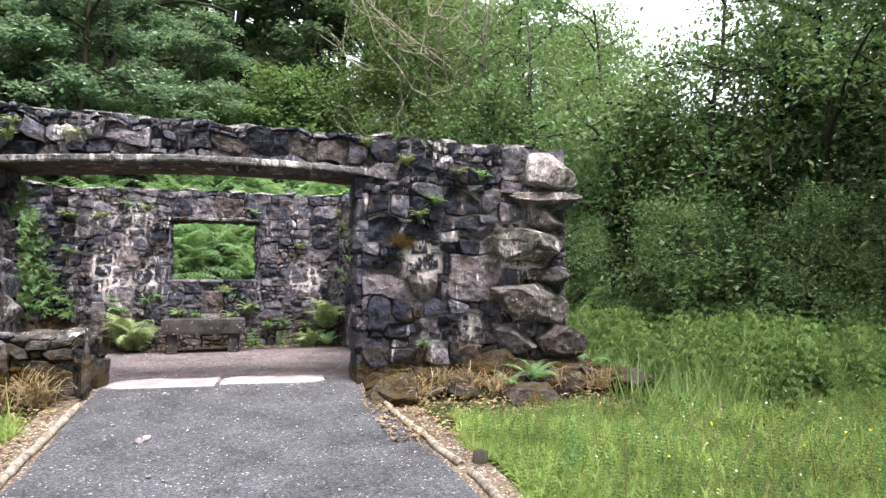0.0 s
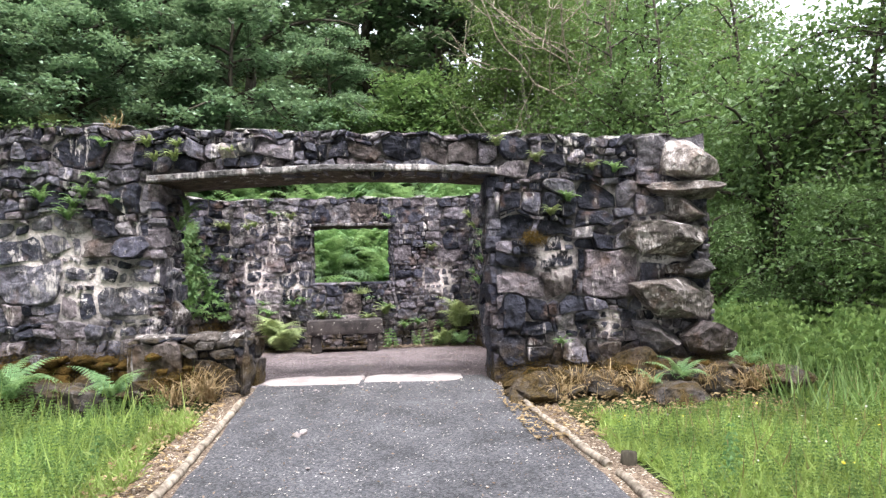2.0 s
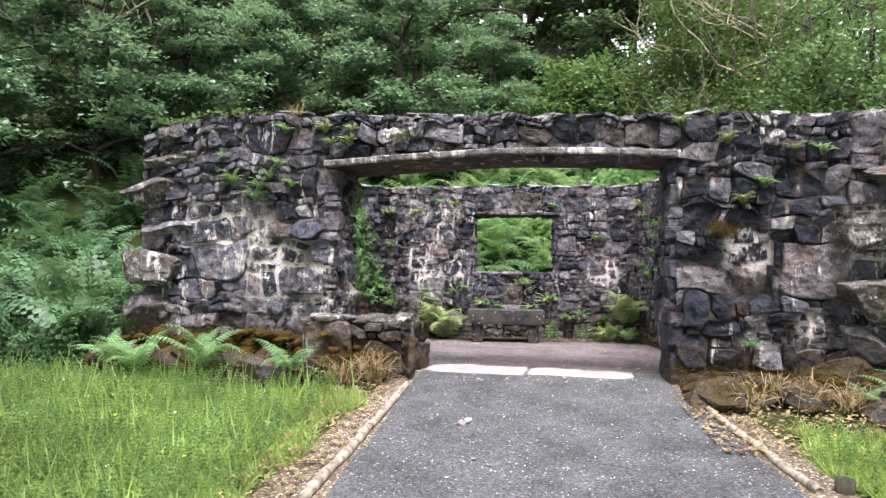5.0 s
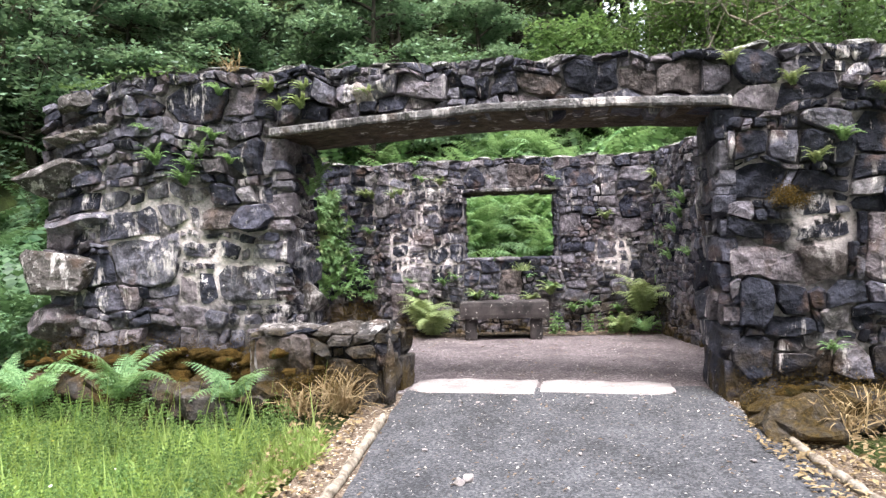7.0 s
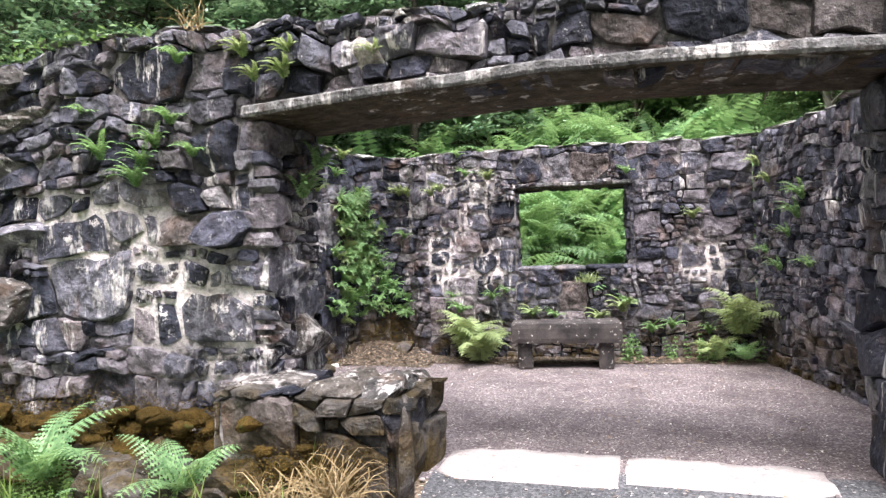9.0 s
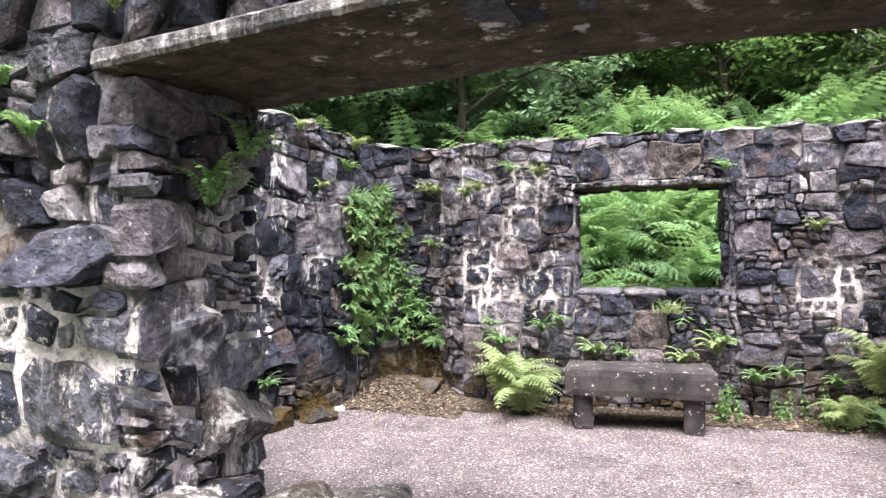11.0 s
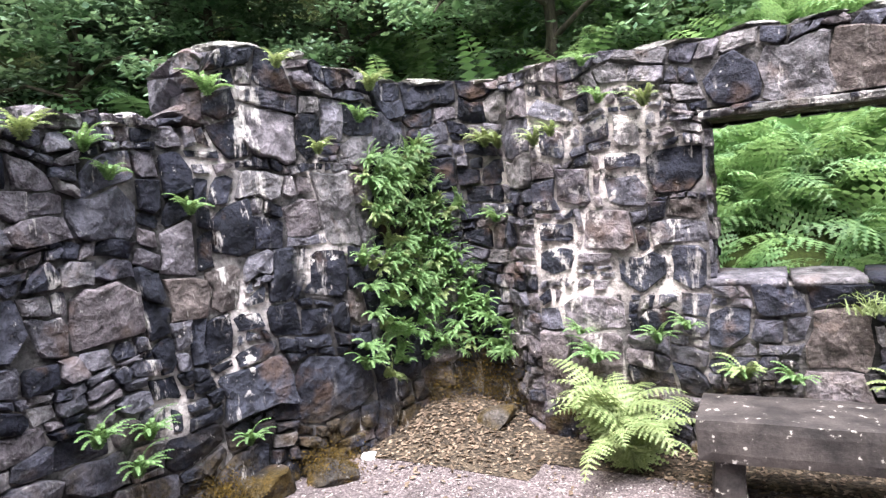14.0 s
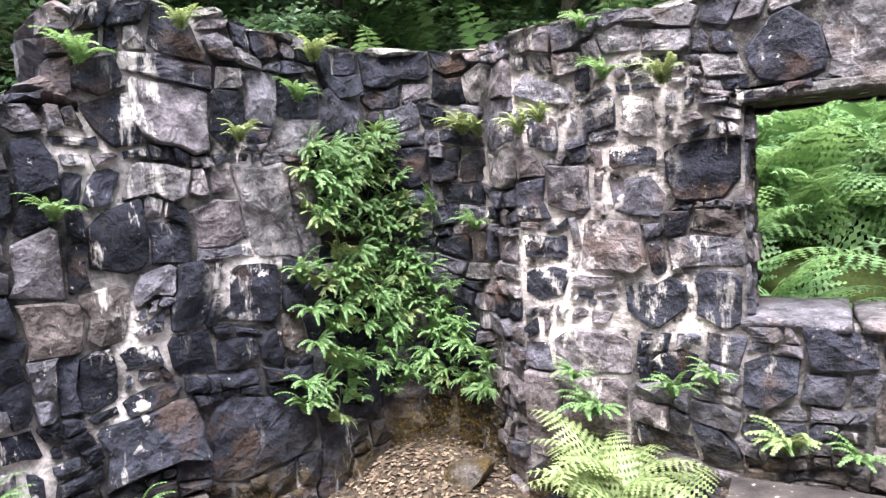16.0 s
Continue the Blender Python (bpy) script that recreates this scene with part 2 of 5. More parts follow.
def mortar_material():
    m, nt, b = material("lime_mortar", 0.95, 0.15)
    pos = where(nt)
    big, fine = speckle(nt, pos, 2.4, 4, 0.6), speckle(nt, pos, 40, 5, 0.7)
    col = ramp(nt, big, [(0.40, (0.020, 0.019, 0.021)), (0.52, (0.11, 0.102, 0.106)), (0.68, (0.50, 0.455, 0.46))])
    col = mixc(nt, calc(nt, "MULTIPLY", limed(nt), 0.9), col, (0.80, 0.72, 0.725))
    col = mixc(nt, 1.0, col, grey(nt, band(nt, fine, 0.3, 0.7, 0.6, 1.3)), "MULTIPLY")
    put(nt, b.inputs["Base Color"], col)
    bump(nt, b, calc(nt, "ADD", fine, speckle(nt, pos, 14, 4)), 0.8, 0.03)
    return m


MORTAR = mortar_material()


def leaf_material(name, dark, light, rough=0.5, through=0.35, spec=0.3):
    m, nt, b = material(name, rough, spec)
    c = mixc(nt, chance(nt), dark, light)
    c = mixc(nt, 1.0, c, grey(nt, band(nt, speckle(nt, where(nt), 1.3, 2), 0.3, 0.7, 0.7, 1.3)), "MULTIPLY")
    put(nt, b.inputs["Base Color"], c)
    t = nt.nodes.new("ShaderNodeBsdfTranslucent")
    put(nt, t.inputs[0], mixc(nt, 0.5, c, (light[0] * 1.5, light[1] * 1.4, light[2])))
    mx = nt.nodes.new("ShaderNodeMixShader")
    mx.inputs[0].default_value = through
    nt.links.new(b.outputs[0], mx.inputs[1])
    nt.links.new(t.outputs[0], mx.inputs[2])
    nt.links.new(mx.outputs[0], nt.nodes["Material Output"].inputs[0])
    return m


LEAF_DARK = leaf_material("beech_leaf", (0.018, 0.046, 0.026), (0.18, 0.285, 0.155), 0.36, 0.24, 0.5)
LEAF_MID = leaf_material("hazel_leaf", (0.050, 0.100, 0.036), (0.145, 0.235, 0.090), 0.45, 0.36, 0.35)
LEAF_LIGHT = leaf_material("sapling_leaf", (0.060, 0.110, 0.036), (0.165, 0.250, 0.090), 0.5, 0.4)
FERN = leaf_material("fern_green", (0.060, 0.130, 0.048), (0.25, 0.395, 0.175), 0.5, 0.35)
# a darker copy of FERN, with the shade under trees put into its colour
FERN_SHADE = leaf_material("shaded_fern_green", (0.028, 0.072, 0.034), (0.12, 0.21, 0.10), 0.5, 0.3)
LEAF_HAZEL = leaf_material("hazel_blue_green", (0.035, 0.080, 0.046), (0.21, 0.32, 0.20), 0.38, 0.28, 0.5)
FERN_BRIGHT = leaf_material("fern_yellow_green", (0.13, 0.19, 0.075), (0.31, 0.37, 0.18), 0.5, 0.28)
FERN_BLUE = leaf_material("bracken_green", (0.06, 0.145, 0.062), (0.27, 0.42, 0.20), 0.5, 0.35)
GRASS = leaf_material("grass_green", (0.13, 0.21, 0.055), (0.42, 0.53, 0.19), 0.5, 0.45)
NETTLE = leaf_material("weed_green", (0.055, 0.115, 0.036), (0.27, 0.39, 0.15), 0.5, 0.3)
STRAW = leaf_material("dry_grass", (0.16, 0.105, 0.05), (0.38, 0.29, 0.17), 0.7, 0.2)
MOSS = leaf_material("moss_brown", (0.034, 0.025, 0.008), (0.115, 0.074, 0.019), 0.9, 0.1, 0.1)
LITTER = leaf_material("leaf_litter", (0.055, 0.036, 0.025), (0.25, 0.185, 0.142), 0.8, 0.1)
CHIP = leaf_material("pale_chips", (0.28, 0.25, 0.22), (0.62, 0.58, 0.54), 0.8, 0.05)
PETAL = leaf_material("buttercup_yellow", (0.75, 0.55, 0.02), (0.85, 0.68, 0.05), 0.5, 0.2)
DAISY = leaf_material("daisy_white", (0.7, 0.7, 0.66), (0.85, 0.85, 0.8), 0.6, 0.2)


def bark_material(name, dark, light):
    m, nt, b = material(name, 0.9, 0.2)
    g = speckle(nt, where(nt, (14, 14, 3)), 1.5, 5, 0.65)
    put(nt, b.inputs["Base Color"], ramp(nt, g, [(0.35, dark), (0.65, light)]))
    bump(nt, b, g, 0.8, 0.02)
    return m


BARK = bark_material("dark_bark", (0.02, 0.018, 0.014), (0.075, 0.065, 0.05))
BARK_PALE = bark_material("pale_bark", (0.10, 0.09, 0.075), (0.30, 0.28, 0.24))
DEADWOOD = bark_material("bleached_wood", (0.13, 0.105, 0.082), (0.42, 0.36, 0.30))


def moss_material():
    m, nt, b = material("moss_cushion", 0.95, 0.08)
    pos = where(nt)
    a, f = speckle(nt, pos, 7, 5, 0.65), speckle(nt, pos, 130, 5, 0.75)
    c = ramp(nt, a, [(0.32, (0.020, 0.017, 0.006)), (0.46, (0.060, 0.038, 0.011)), (0.58, (0.095, 0.058, 0.016)), (0.70, (0.050, 0.060, 0.016))])
    c = mixc(nt, 1.0, c, grey(nt, band(nt, f, 0.3, 0.7, 0.45, 1.6)), "MULTIPLY")
    put(nt, b.inputs["Base Color"], c)
    bump(nt, b, calc(nt, "ADD", a, calc(nt, "MULTIPLY", f, 0.7)), 1.0, 0.03)
    return m


CUSHION = moss_material()


def ground_material():
    m, nt, b = material("woodland_soil", 0.95, 0.15)
    pos = where(nt)
    a, f = speckle(nt, pos, 1.6, 5, 0.6), speckle(nt, pos, 45, 5, 0.7)
    c = ramp(nt, a, [(0.35, (0.022, 0.030, 0.010)), (0.55, (0.045, 0.062, 0.018)), (0.7, (0.065, 0.055, 0.028))])
    c = mixc(nt, 1.0, c, grey(nt, band(nt, f, 0.3, 0.7, 0.5, 1.5)), "MULTIPLY")
    put(nt, b.inputs["Base Color"], c)
    bump(nt, b, f, 0.8, 0.03)
    return m


def gravel_material(name, tones, chip, scale, chips=0.12):
    m, nt, b = material(name, 0.9, 0.25)
    pos = where(nt)
    v = nt.nodes.new("ShaderNodeTexVoronoi")
    put(nt, v.inputs["Vector"], pos)
    v.inputs["Scale"].default_value = scale
    s = nt.nodes.new("ShaderNodeSeparateColor")
    nt.links.new(v.outputs["Color"], s.inputs[0])
    c = ramp(nt, s.outputs[0], tones)
    c = mixc(nt, band(nt, s.outputs[1], 1.0 - chips, 1.0 - chips * 0.8), c, chip)
    c = mixc(nt, 1.0, c, grey(nt, band(nt, speckle(nt, pos, 2.2, 6, 0.7), 0.3, 0.7, 0.55, 1.4)), "MULTIPLY")
    put(nt, b.inputs["Base Color"], c)
    bump(nt, b, calc(nt, "SUBTRACT", 1.0, v.outputs["Distance"]), 0.7, 0.012)
    return m


SOIL = ground_material()
TARMAC = gravel_material("grey_tarmac", [(0.0, (0.045, 0.045, 0.052)), (0.6, (0.085, 0.085, 0.096)), (1.0, (0.14, 0.137, 0.147))],
                         (0.34, 0.32, 0.32), 95, 0.012)
GRAVEL = gravel_material("pink_gravel", [(0.0, (0.058, 0.044, 0.048)), (0.5, (0.122, 0.099, 0.106)), (1.0, (0.22, 0.183, 0.19))],
                         (0.40, 0.36, 0.36), 105, 0.04)
# leaf mould; behind the bench its dark tone also stands for shade
BED = gravel_material("mould_and_bench_shade", [(0.0, (0.018, 0.014, 0.011)), (0.5, (0.045, 0.034, 0.026)), (1.0, (0.10, 0.075, 0.055))],
                      (0.22, 0.17, 0.13), 60, 0.06)
VERGE = gravel_material("needle_litter", [(0.0, (0.07, 0.046, 0.032)), (0.5, (0.14, 0.102, 0.076)), (1.0, (0.25, 0.195, 0.15))],
                        (0.5, 0.45, 0.38), 85, 0.08)


def slab_material(name, dark, light, stain, spots=0.61):
    m, nt, b = material(name, 0.8, 0.3)
    pos = where(nt)
    a, f = speckle(nt, pos, 6, 5, 0.65), speckle(nt, pos, 70, 4, 0.7)
    c = ramp(nt, a, [(0.35, dark), (0.62, light)])
    c = mixc(nt, 1.0, c, grey(nt, band(nt, f, 0.3, 0.7, 0.75, 1.25)), "MULTIPLY")
    c = mixc(nt, band(nt, speckle(nt, pos, 24, 4), spots, spots + 0.06), c, stain)
    put(nt, b.inputs["Base Color"], c)
    bump(nt, b, calc(nt, "ADD", a, calc(nt, "MULTIPLY", f, 0.4)), 0.5, 0.015)
    return m


FLAG = slab_material("pale_flagstone", (0.24, 0.210, 0.212), (0.385, 0.340, 0.342), (0.20, 0.18, 0.17))
BENCH = slab_material("weathered_bench_stone", (0.018, 0.015, 0.016), (0.062, 0.052, 0.052), (0.45, 0.42, 0.40), 0.635)
LEDGE = stone_material("lichened_ledge_stone", [(0.0, (0.060, 0.056, 0.058)), (1.0, (0.150, 0.130, 0.124))], 0.555, 0.575, 0.45, 0.0)
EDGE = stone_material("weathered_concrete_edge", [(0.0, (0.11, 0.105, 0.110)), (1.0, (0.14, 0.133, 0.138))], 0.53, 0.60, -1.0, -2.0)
# lime-stained; its brown is darkened to put in the shade under a lintel
BEAM = stone_material("stained_shaded_concrete", [(0.0, (0.066, 0.050, 0.037)), (1.0, (0.088, 0.069, 0.053))], 0.58, 0.74, -1.0, -2.0)
# lichen-pale, and lightened further to put skylight into the wall tops
CAP = stone_material("lichened_skylit_cap", [(0.0, (0.10, 0.098, 0.10)), (1.0, (0.26, 0.25, 0.24))], 0.54, 0.56, 0.0, -1.0)
PAPER = slab_material("paper_scrap", (0.72, 0.70, 0.70), (0.85, 0.84, 0.84), (0.6, 0.6, 0.6))


# ---- the lie of the land ----
def smooth(a, b, x):
    t = np.clip((np.asarray(x, float) - a) / (b - a), 0, 1)
    return t * t * (3 - 2 * t)


def land(x, y):
    """The ground's height: a path rising to the ruin, a level floor in it, a wooded bank behind."""
    x, y = np.asarray(x, float), np.asarray(y, float)
    front = 0.08 + 0.077 * np.clip(y + 0.5, -9.0, 0.0)
    far_left = 0.35 * smooth(-3.6, -7.5, x) * smooth(-4, 1, y)
    bank = 0.62 * np.clip(y - 3.7, 0, 20) * (0.45 + 0.55 * smooth(9.0, 3.0, x)) * smooth(3.7, 5.0, y)
    west = 0.40 * np.clip(-x - 4.0, 0, 14) * smooth(1.5, 5.0, y)
    lumps = 0.05 * np.sin(x * 1.7 + y * 0.6) * np.sin(y * 1.3 - x * 0.4) * smooth(1.3, 2.6, np.abs(x - 0.1))
    inside = smooth(-3.3, -3.0, x) * smooth(2.2, 1.9, x) * smooth(-0.6, -0.2, y) * smooth(4.1, 3.8, y)
    corner = 0.16 * np.exp(-((x + 2.2) ** 2 + (y - 3.55) ** 2) / 0.30)
    out = (front + far_left + np.minimum(bank + west, 13.0) + lumps) * (1 - inside) + inside * (corner + 0.028 * np.clip(2.7 - y, 0.0, 3.0))
    return out


def land1(x, y):
    return float(land(x, y))


def sheet(xs, ys, lift=0.0):
    gx, gy = np.meshgrid(xs, ys, indexing="xy")
    v = np.stack([gx, gy, land(gx, gy) + lift], -1).reshape(-1, 3)
    nx, ny = len(xs), len(ys)
    i, j = np.meshgrid(np.arange(nx - 1), np.arange(ny - 1), indexing="xy")
    a = (j * nx + i).ravel()
    return v, np.stack([a, a + 1, a + nx + 1, a + nx], 1)


stretch = np.sinh(np.linspace(-5.2, 5.2, 221))
axis_x = stretch / stretch[-1] * 600
tagged(part("ground", sheet(axis_x, axis_x + 1.0, -0.02), SOIL),
       "dark woodland soil with moss and short grass", "ground", kind="structure")


def strip(name, mat_, left, right, y0, y1, lift, label, n=60, m=14, seed=1):
    """A sheet on the land between two wavering edges."""
    rng = np.random.default_rng(seed)
    ys = np.linspace(y0, y1, n)
    ox = np.cumsum(rng.normal(0, 0.012, (2, n)), 1)
    ox -= np.linspace(0, 1, n) * ox[:, -1:]
    lx, rx = left(ys) + ox[0], right(ys) + ox[1]
    u = np.linspace(0, 1, m)
    gx = lx[:, None] * (1 - u) + rx[:, None] * u
    gy = np.repeat(ys[:, None], m, 1)
    v = np.stack([gx, gy, land(gx, gy) + lift], -1).reshape(-1, 3)
    i, j = np.meshgrid(np.arange(m - 1), np.arange(n - 1), indexing="xy")
    a = (j * m + i).ravel()
    return tagged(part(name, (v, np.stack([a, a + 1, a + m + 1, a + m], 1)), mat_), label, "path", kind="structure")


strip("path_verge", VERGE, lambda y: -1.12 - 0.08 * (-y - 1), lambda y: 1.55 + 0.04 * (-y - 1), -11, -0.25, 0.004,
      "brown needle litter and dry earth along the path")
strip("road", TARMAC, lambda y: -0.85 + 0.03 * (y + 1), lambda y: 1.24 - 0.07 * (y + 1), -11, -0.30, 0.012,
      "grey tarmac footpath strewn with pale chips", seed=4)
strip("floor", GRAVEL, lambda y: -3.15 + 0 * y, lambda y: 2.0 + 0 * y, -0.42, 3.95, 0.008,
      "pinkish grey gravel floor inside the ruin", seed=7, n=80, m=60)


# ---- rubble walls ----
class Face:
    """The seen face of a wall: a line on the plan, read from left to right by one who faces it."""

    def __init__(self, pts):
        self.p = np.asarray(pts, float)
        d = np.diff(self.p, axis=0)
        ln = np.linalg.norm(d, axis=1)
        self.s = np.concatenate([[0], np.cumsum(ln)])
        n = np.stack([d[:, 1], -d[:, 0]], 1) / ln[:, None]
        vn = np.concatenate([n[:1], (n[1:] + n[:-1]), n[-1:]])
        self.n = vn / np.linalg.norm(vn, axis=1)[:, None]
        self.length = self.s[-1]

    def at(self, s, z, d=0.0):
        s = np.asarray(s, float)
        x, y = np.interp(s, self.s, self.p[:, 0]), np.interp(s, self.s, self.p[:, 1])
        a, b = np.interp(s, self.s, self.n[:, 0]), np.interp(s, self.s, self.n[:, 1])
        q = np.hypot(a, b)
        return np.stack([x + a / q * d, y + b / q * d, np.broadcast_to(z, x.shape)], -1)

    def s_of(self, axis, v):
        return float(np.interp(v, self.p[:, axis], self.s)) if self.p[-1, axis] > self.p[0, axis] else \
            float(np.interp(-v, -self.p[:, axis], self.s))


def lay_stones(length, height, sizes, fixed, holes, seed, wide, gap=0.006):
    """Outlines of stones that fill a face (s, z): bedded blocks of many sizes whose joints waver.
    sizes: the least, usual and greatest height of a stone."""
    rng = random.Random(seed)
    least, usual, most = sizes
    big = [(s - w, s + w, z - h, z + h, kind) for s, z, w, h, kind in fixed]
    regions, out = [(0.0, length, 0.0, height)], []
    for a, b, c, d in holes:
        parts = []
        for s0, s1, z0, z1 in regions:
            lo, hi, lz, hz = max(s0, a), min(s1, b), max(z0, c), min(z1, d)
            if lo >= hi or lz >= hz:
                parts.append((s0, s1, z0, z1))
                continue
            parts += [q for q in ((s0, lo, z0, z1), (hi, s1, z0, z1), (lo, hi, z0, lz), (lo, hi, hz, z1)) if q[1] - q[0] > 0.03 and q[3] - q[2] > 0.03]
        regions = parts

    def split(s0, s1, z0, z1, held):
        """Cuts a block until it is one stone; the large known stones in held stay whole."""
        w, h = s1 - s0, z1 - z0
        inner = []
        for a, b, c, d, kind in held:
            a, b, c, d = max(a, s0), min(b, s1), max(c, z0), min(d, z1)
            if b - a > 0.06 and d - c > 0.05:
                inner.append((a, b, c, d, kind))
        if inner:
            best = None
            for a, b, c, d, kind in inner:
                for upright, t, room in ((0, c, c - z0), (0, d, z1 - d), (1, a, a - s0), (1, b, s1 - b)):
                    if room < 0.035:
                        continue
                    cost = sum(min(t - q[0], q[1] - t) if upright else min(t - q[2], q[3] - t) for q in inner
                               if (q[0] < t < q[1] if upright else q[2] < t < q[3]))
                    cost += 0.01 * rng.random() + (0.02 if upright and w > h * 2 else 0.0)
                    if best is None or cost < best[0]:
                        best = (cost, upright, t)
            if best is None:
                out.append((s0, s1, z0, z1, inner[0][4]))
                return
            t = best[2]
            if best[1]:
                split(s0, t, z0, z1, inner)
                split(t, s1, z0, z1, inner)
            else:
                split(s0, s1, z0, t, inner)
                split(s0, s1, t, z1, inner)
            return
        goal = rng.choice((least, usual, usual, usual, most)) * rng.uniform(0.8, 1.25)
        if h > goal * 1.45 and (w < h * 3.2 or rng.random() < 0.45):
            t = z0 + h * rng.uniform(0.30, 0.70)
            split(s0, s1, z0, t, ())
            split(s0, s1, t, z1, ())
        elif w > max(h * rng.uniform(1.4, 2.9), least * 1.8):
            t = s0 + w * rng.uniform(0.30, 0.70)
            split(s0, t, z0, z1, ())
            split(t, s1, z0, z1, ())
        elif h > goal * 1.45:
            t = z0 + h * rng.uniform(0.35, 0.65)
            split(s0, s1, z0, t, ())
            split(s0, s1, t, z1, ())
        else:
            out.append((s0, s1, z0, z1, ""))

    for q in regions:
        split(*q, big)

    def waver(s, z):
        k = min(1.0, s / 0.12, (length - s) / 0.12, (height - z) / 0.05, z / 0.12)
        for a, b, c, d in holes:
            k = min(k, max(a - s, s - b, c - z, z - d) / 0.10)
        k = max(k, 0.0)
        p = Vector((s * 2.1 + seed * 7.3, z * 2.6, seed))
        q = Vector((s * 6.3, z * 7.5 + seed * 3.1, seed))
        v = noise.noise_vector(p) * 0.085 + noise.noise_vector(q) * 0.040
        return s + v.x * k, z + v.y * k * 0.9

    polys = []
    for s0, s1, z0, z1, kind in out:
        g = gap * rng.uniform(0.5, 1.6) + wide((s0 + s1) / 2, (z0 + z1) / 2)
        g = min(g, (s1 - s0) * 0.2, (z1 - z0) * 0.2)
        s0, s1, z0, z1 = s0 + g, s1 - g, z0 + g, z1 - g
        w, h = s1 - s0, z1 - z0
        if min(w, h) < 0.012:
            continue
        cut = [min(w, h) * rng.choice((0.03, 0.05, 0.09, 0.17, 0.34)) for _ in range(4)]
        ring = [(s0 + cut[0] * 1.3, z0), (s1 - cut[1] * 1.3, z0), (s1, z0 + cut[1]), (s1, z1 - cut[2]), (s1 - cut[2] * 1.3, z1),
                (s0 + cut[3] * 1.3, z1), (s0, z1 - cut[3]), (s0, z0 + cut[0])]
        full = []
        for k in range(8):
            p, q = ring[k], ring[(k + 1) % 8]
            n = max(1, int(math.dist(p, q) / 0.07))
            for e in range(n):
                t = e / n
                full.append(waver(p[0] + (q[0] - p[0]) * t, p[1] + (q[1] - p[1]) * t))
        polys.append((np.array(full), kind))
    return polys


def stone_shape(poly, face, to_z, rng, proud, deep, flush=0.0):
    """One stone of a face: a jagged outline whose front is split into a few flat facets."""
    c = poly.mean(0)
    ring = poly + rng.normal(0, 0.0045, poly.shape)
    n = len(ring)
    if n < 4:
        return None
    reach = np.abs(ring - c).max()
    p0 = proud * rng.uniform(0.0, 1.0) * (1 - 0.75 * flush)
    lean = rng.normal(0, 0.07, 2)
    slopes = rng.normal(0, 0.20, (3, 2))
    rises = rng.uniform(0.02, 0.30, 3) * reach * 0.5
    vs, ds = [], []
    for scale, edge in ((1.0, None), (1.0, 0.010), (0.94, 0.0), (0.62, 0.0), (0.30, 0.0), (0.0, 0.0)):
        q = c + (ring - c) * scale if scale else c[None]
        r = q - c
        if edge is None:
            d = np.full(n, -deep)
        else:
            cut = np.min(np.stack([rises[k] + r @ slopes[k] for k in range(3)] + [np.full(len(q), 0.012)]), 0)
            d = p0 + r @ lean + np.maximum(cut, -0.05) - edge + rng.normal(0, 0.0015, len(q))
            d = np.maximum(d, -0.008)
        vs.append(q)
        ds.append(d)
    q, d = np.concatenate(vs), np.concatenate(ds)
    world_pts = face.at(np.clip(q[:, 0], 0, face.length), to_z(q[:, 0], q[:, 1]), d)
    faces = []
    for k in range(4):
        for i in range(n):
            j = (i + 1) % n
            faces.append((k * n + i, k * n + j, (k + 1) * n + j, (k + 1) * n + i))
    for i in range(n):
        faces.append((4 * n + i, 4 * n + (i + 1) % n, 5 * n))
    return world_pts, faces


def wall_body(face, thick, spans, back=0.014):
    """The mortar core: a solid along the face for each (s0, s1, z0, top)."""
    vs, fs, n = [], [], 0
    for s0, s1, z0, top in spans:
        k = max(2, int((s1 - s0) / 0.12) + 1)
        s = np.linspace(s0, s1, k)
        zt = top(s) if callable(top) else np.full(k, top)
        rows = [face.at(s, z0, -back), face.at(s, zt, -back), face.at(s, zt, -thick), face.at(s, z0, -thick)]
        vs.append(np.stack(rows, 1).reshape(-1, 3))
        for i in range(k - 1):
            for e in range(4):
                g = (e + 1) % 4
                fs.append((n + i * 4 + e, n + i * 4 + g, n + i * 4 + 4 + g, n + i * 4 + 4 + e))
        fs.append((n + 3, n + 2, n + 1, n))
        m = n + (k - 1) * 4
        fs.append((m, m + 1, m + 2, m + 3))
        n += k * 4
    return np.concatenate(vs), fs


LATER, LATE_ROCKS = [], []


def rubble(wall, face, top, height, sizes, fixed, holes, seed, proud=0.04, deep=0.14, keep=300, near=(0, 0), sub=False):
    """Notes the stones of a wall's face; they are made at the end of the file."""
    LATER.append((wall, face, top, height, sizes, fixed, holes, seed, proud, deep, keep, near, sub))


def ragged(fn, seed, amount=0.02):
    return lambda s: fn(s) + amount * (np.sin(np.asarray(s) * 9.1 + seed) + np.sin(np.asarray(s) * 17.3 + 2 * seed)) * 0.7


# front wall, with its wide opening
FRONT = Face([(-3.62, -0.14), (-1.78, -0.33), (1.30, -0.64), (3.22, -0.82)])
fx = lambda x: FRONT.s_of(0, x)
FRONT_TOP = ragged(lambda s: np.interp(s, [fx(-3.62), fx(-3.3), fx(-2.7), fx(-1.9), fx(-0.5), fx(0.8), fx(2.1), fx(3.22)],
                                       [2.24, 2.37, 2.44, 2.40, 2.35, 2.30, 2.25, 2.25]), 1.0)
L0, L1 = fx(-1.70), fx(1.28)
wall_front = part("wall_front", wall_body(FRONT, 0.62, [(0, L0, -0.1, FRONT_TOP), (L0, L1, 2.0, FRONT_TOP),
                                                        (L1, FRONT.length, -0.1, FRONT_TOP)]), MORTAR, smooth=False)
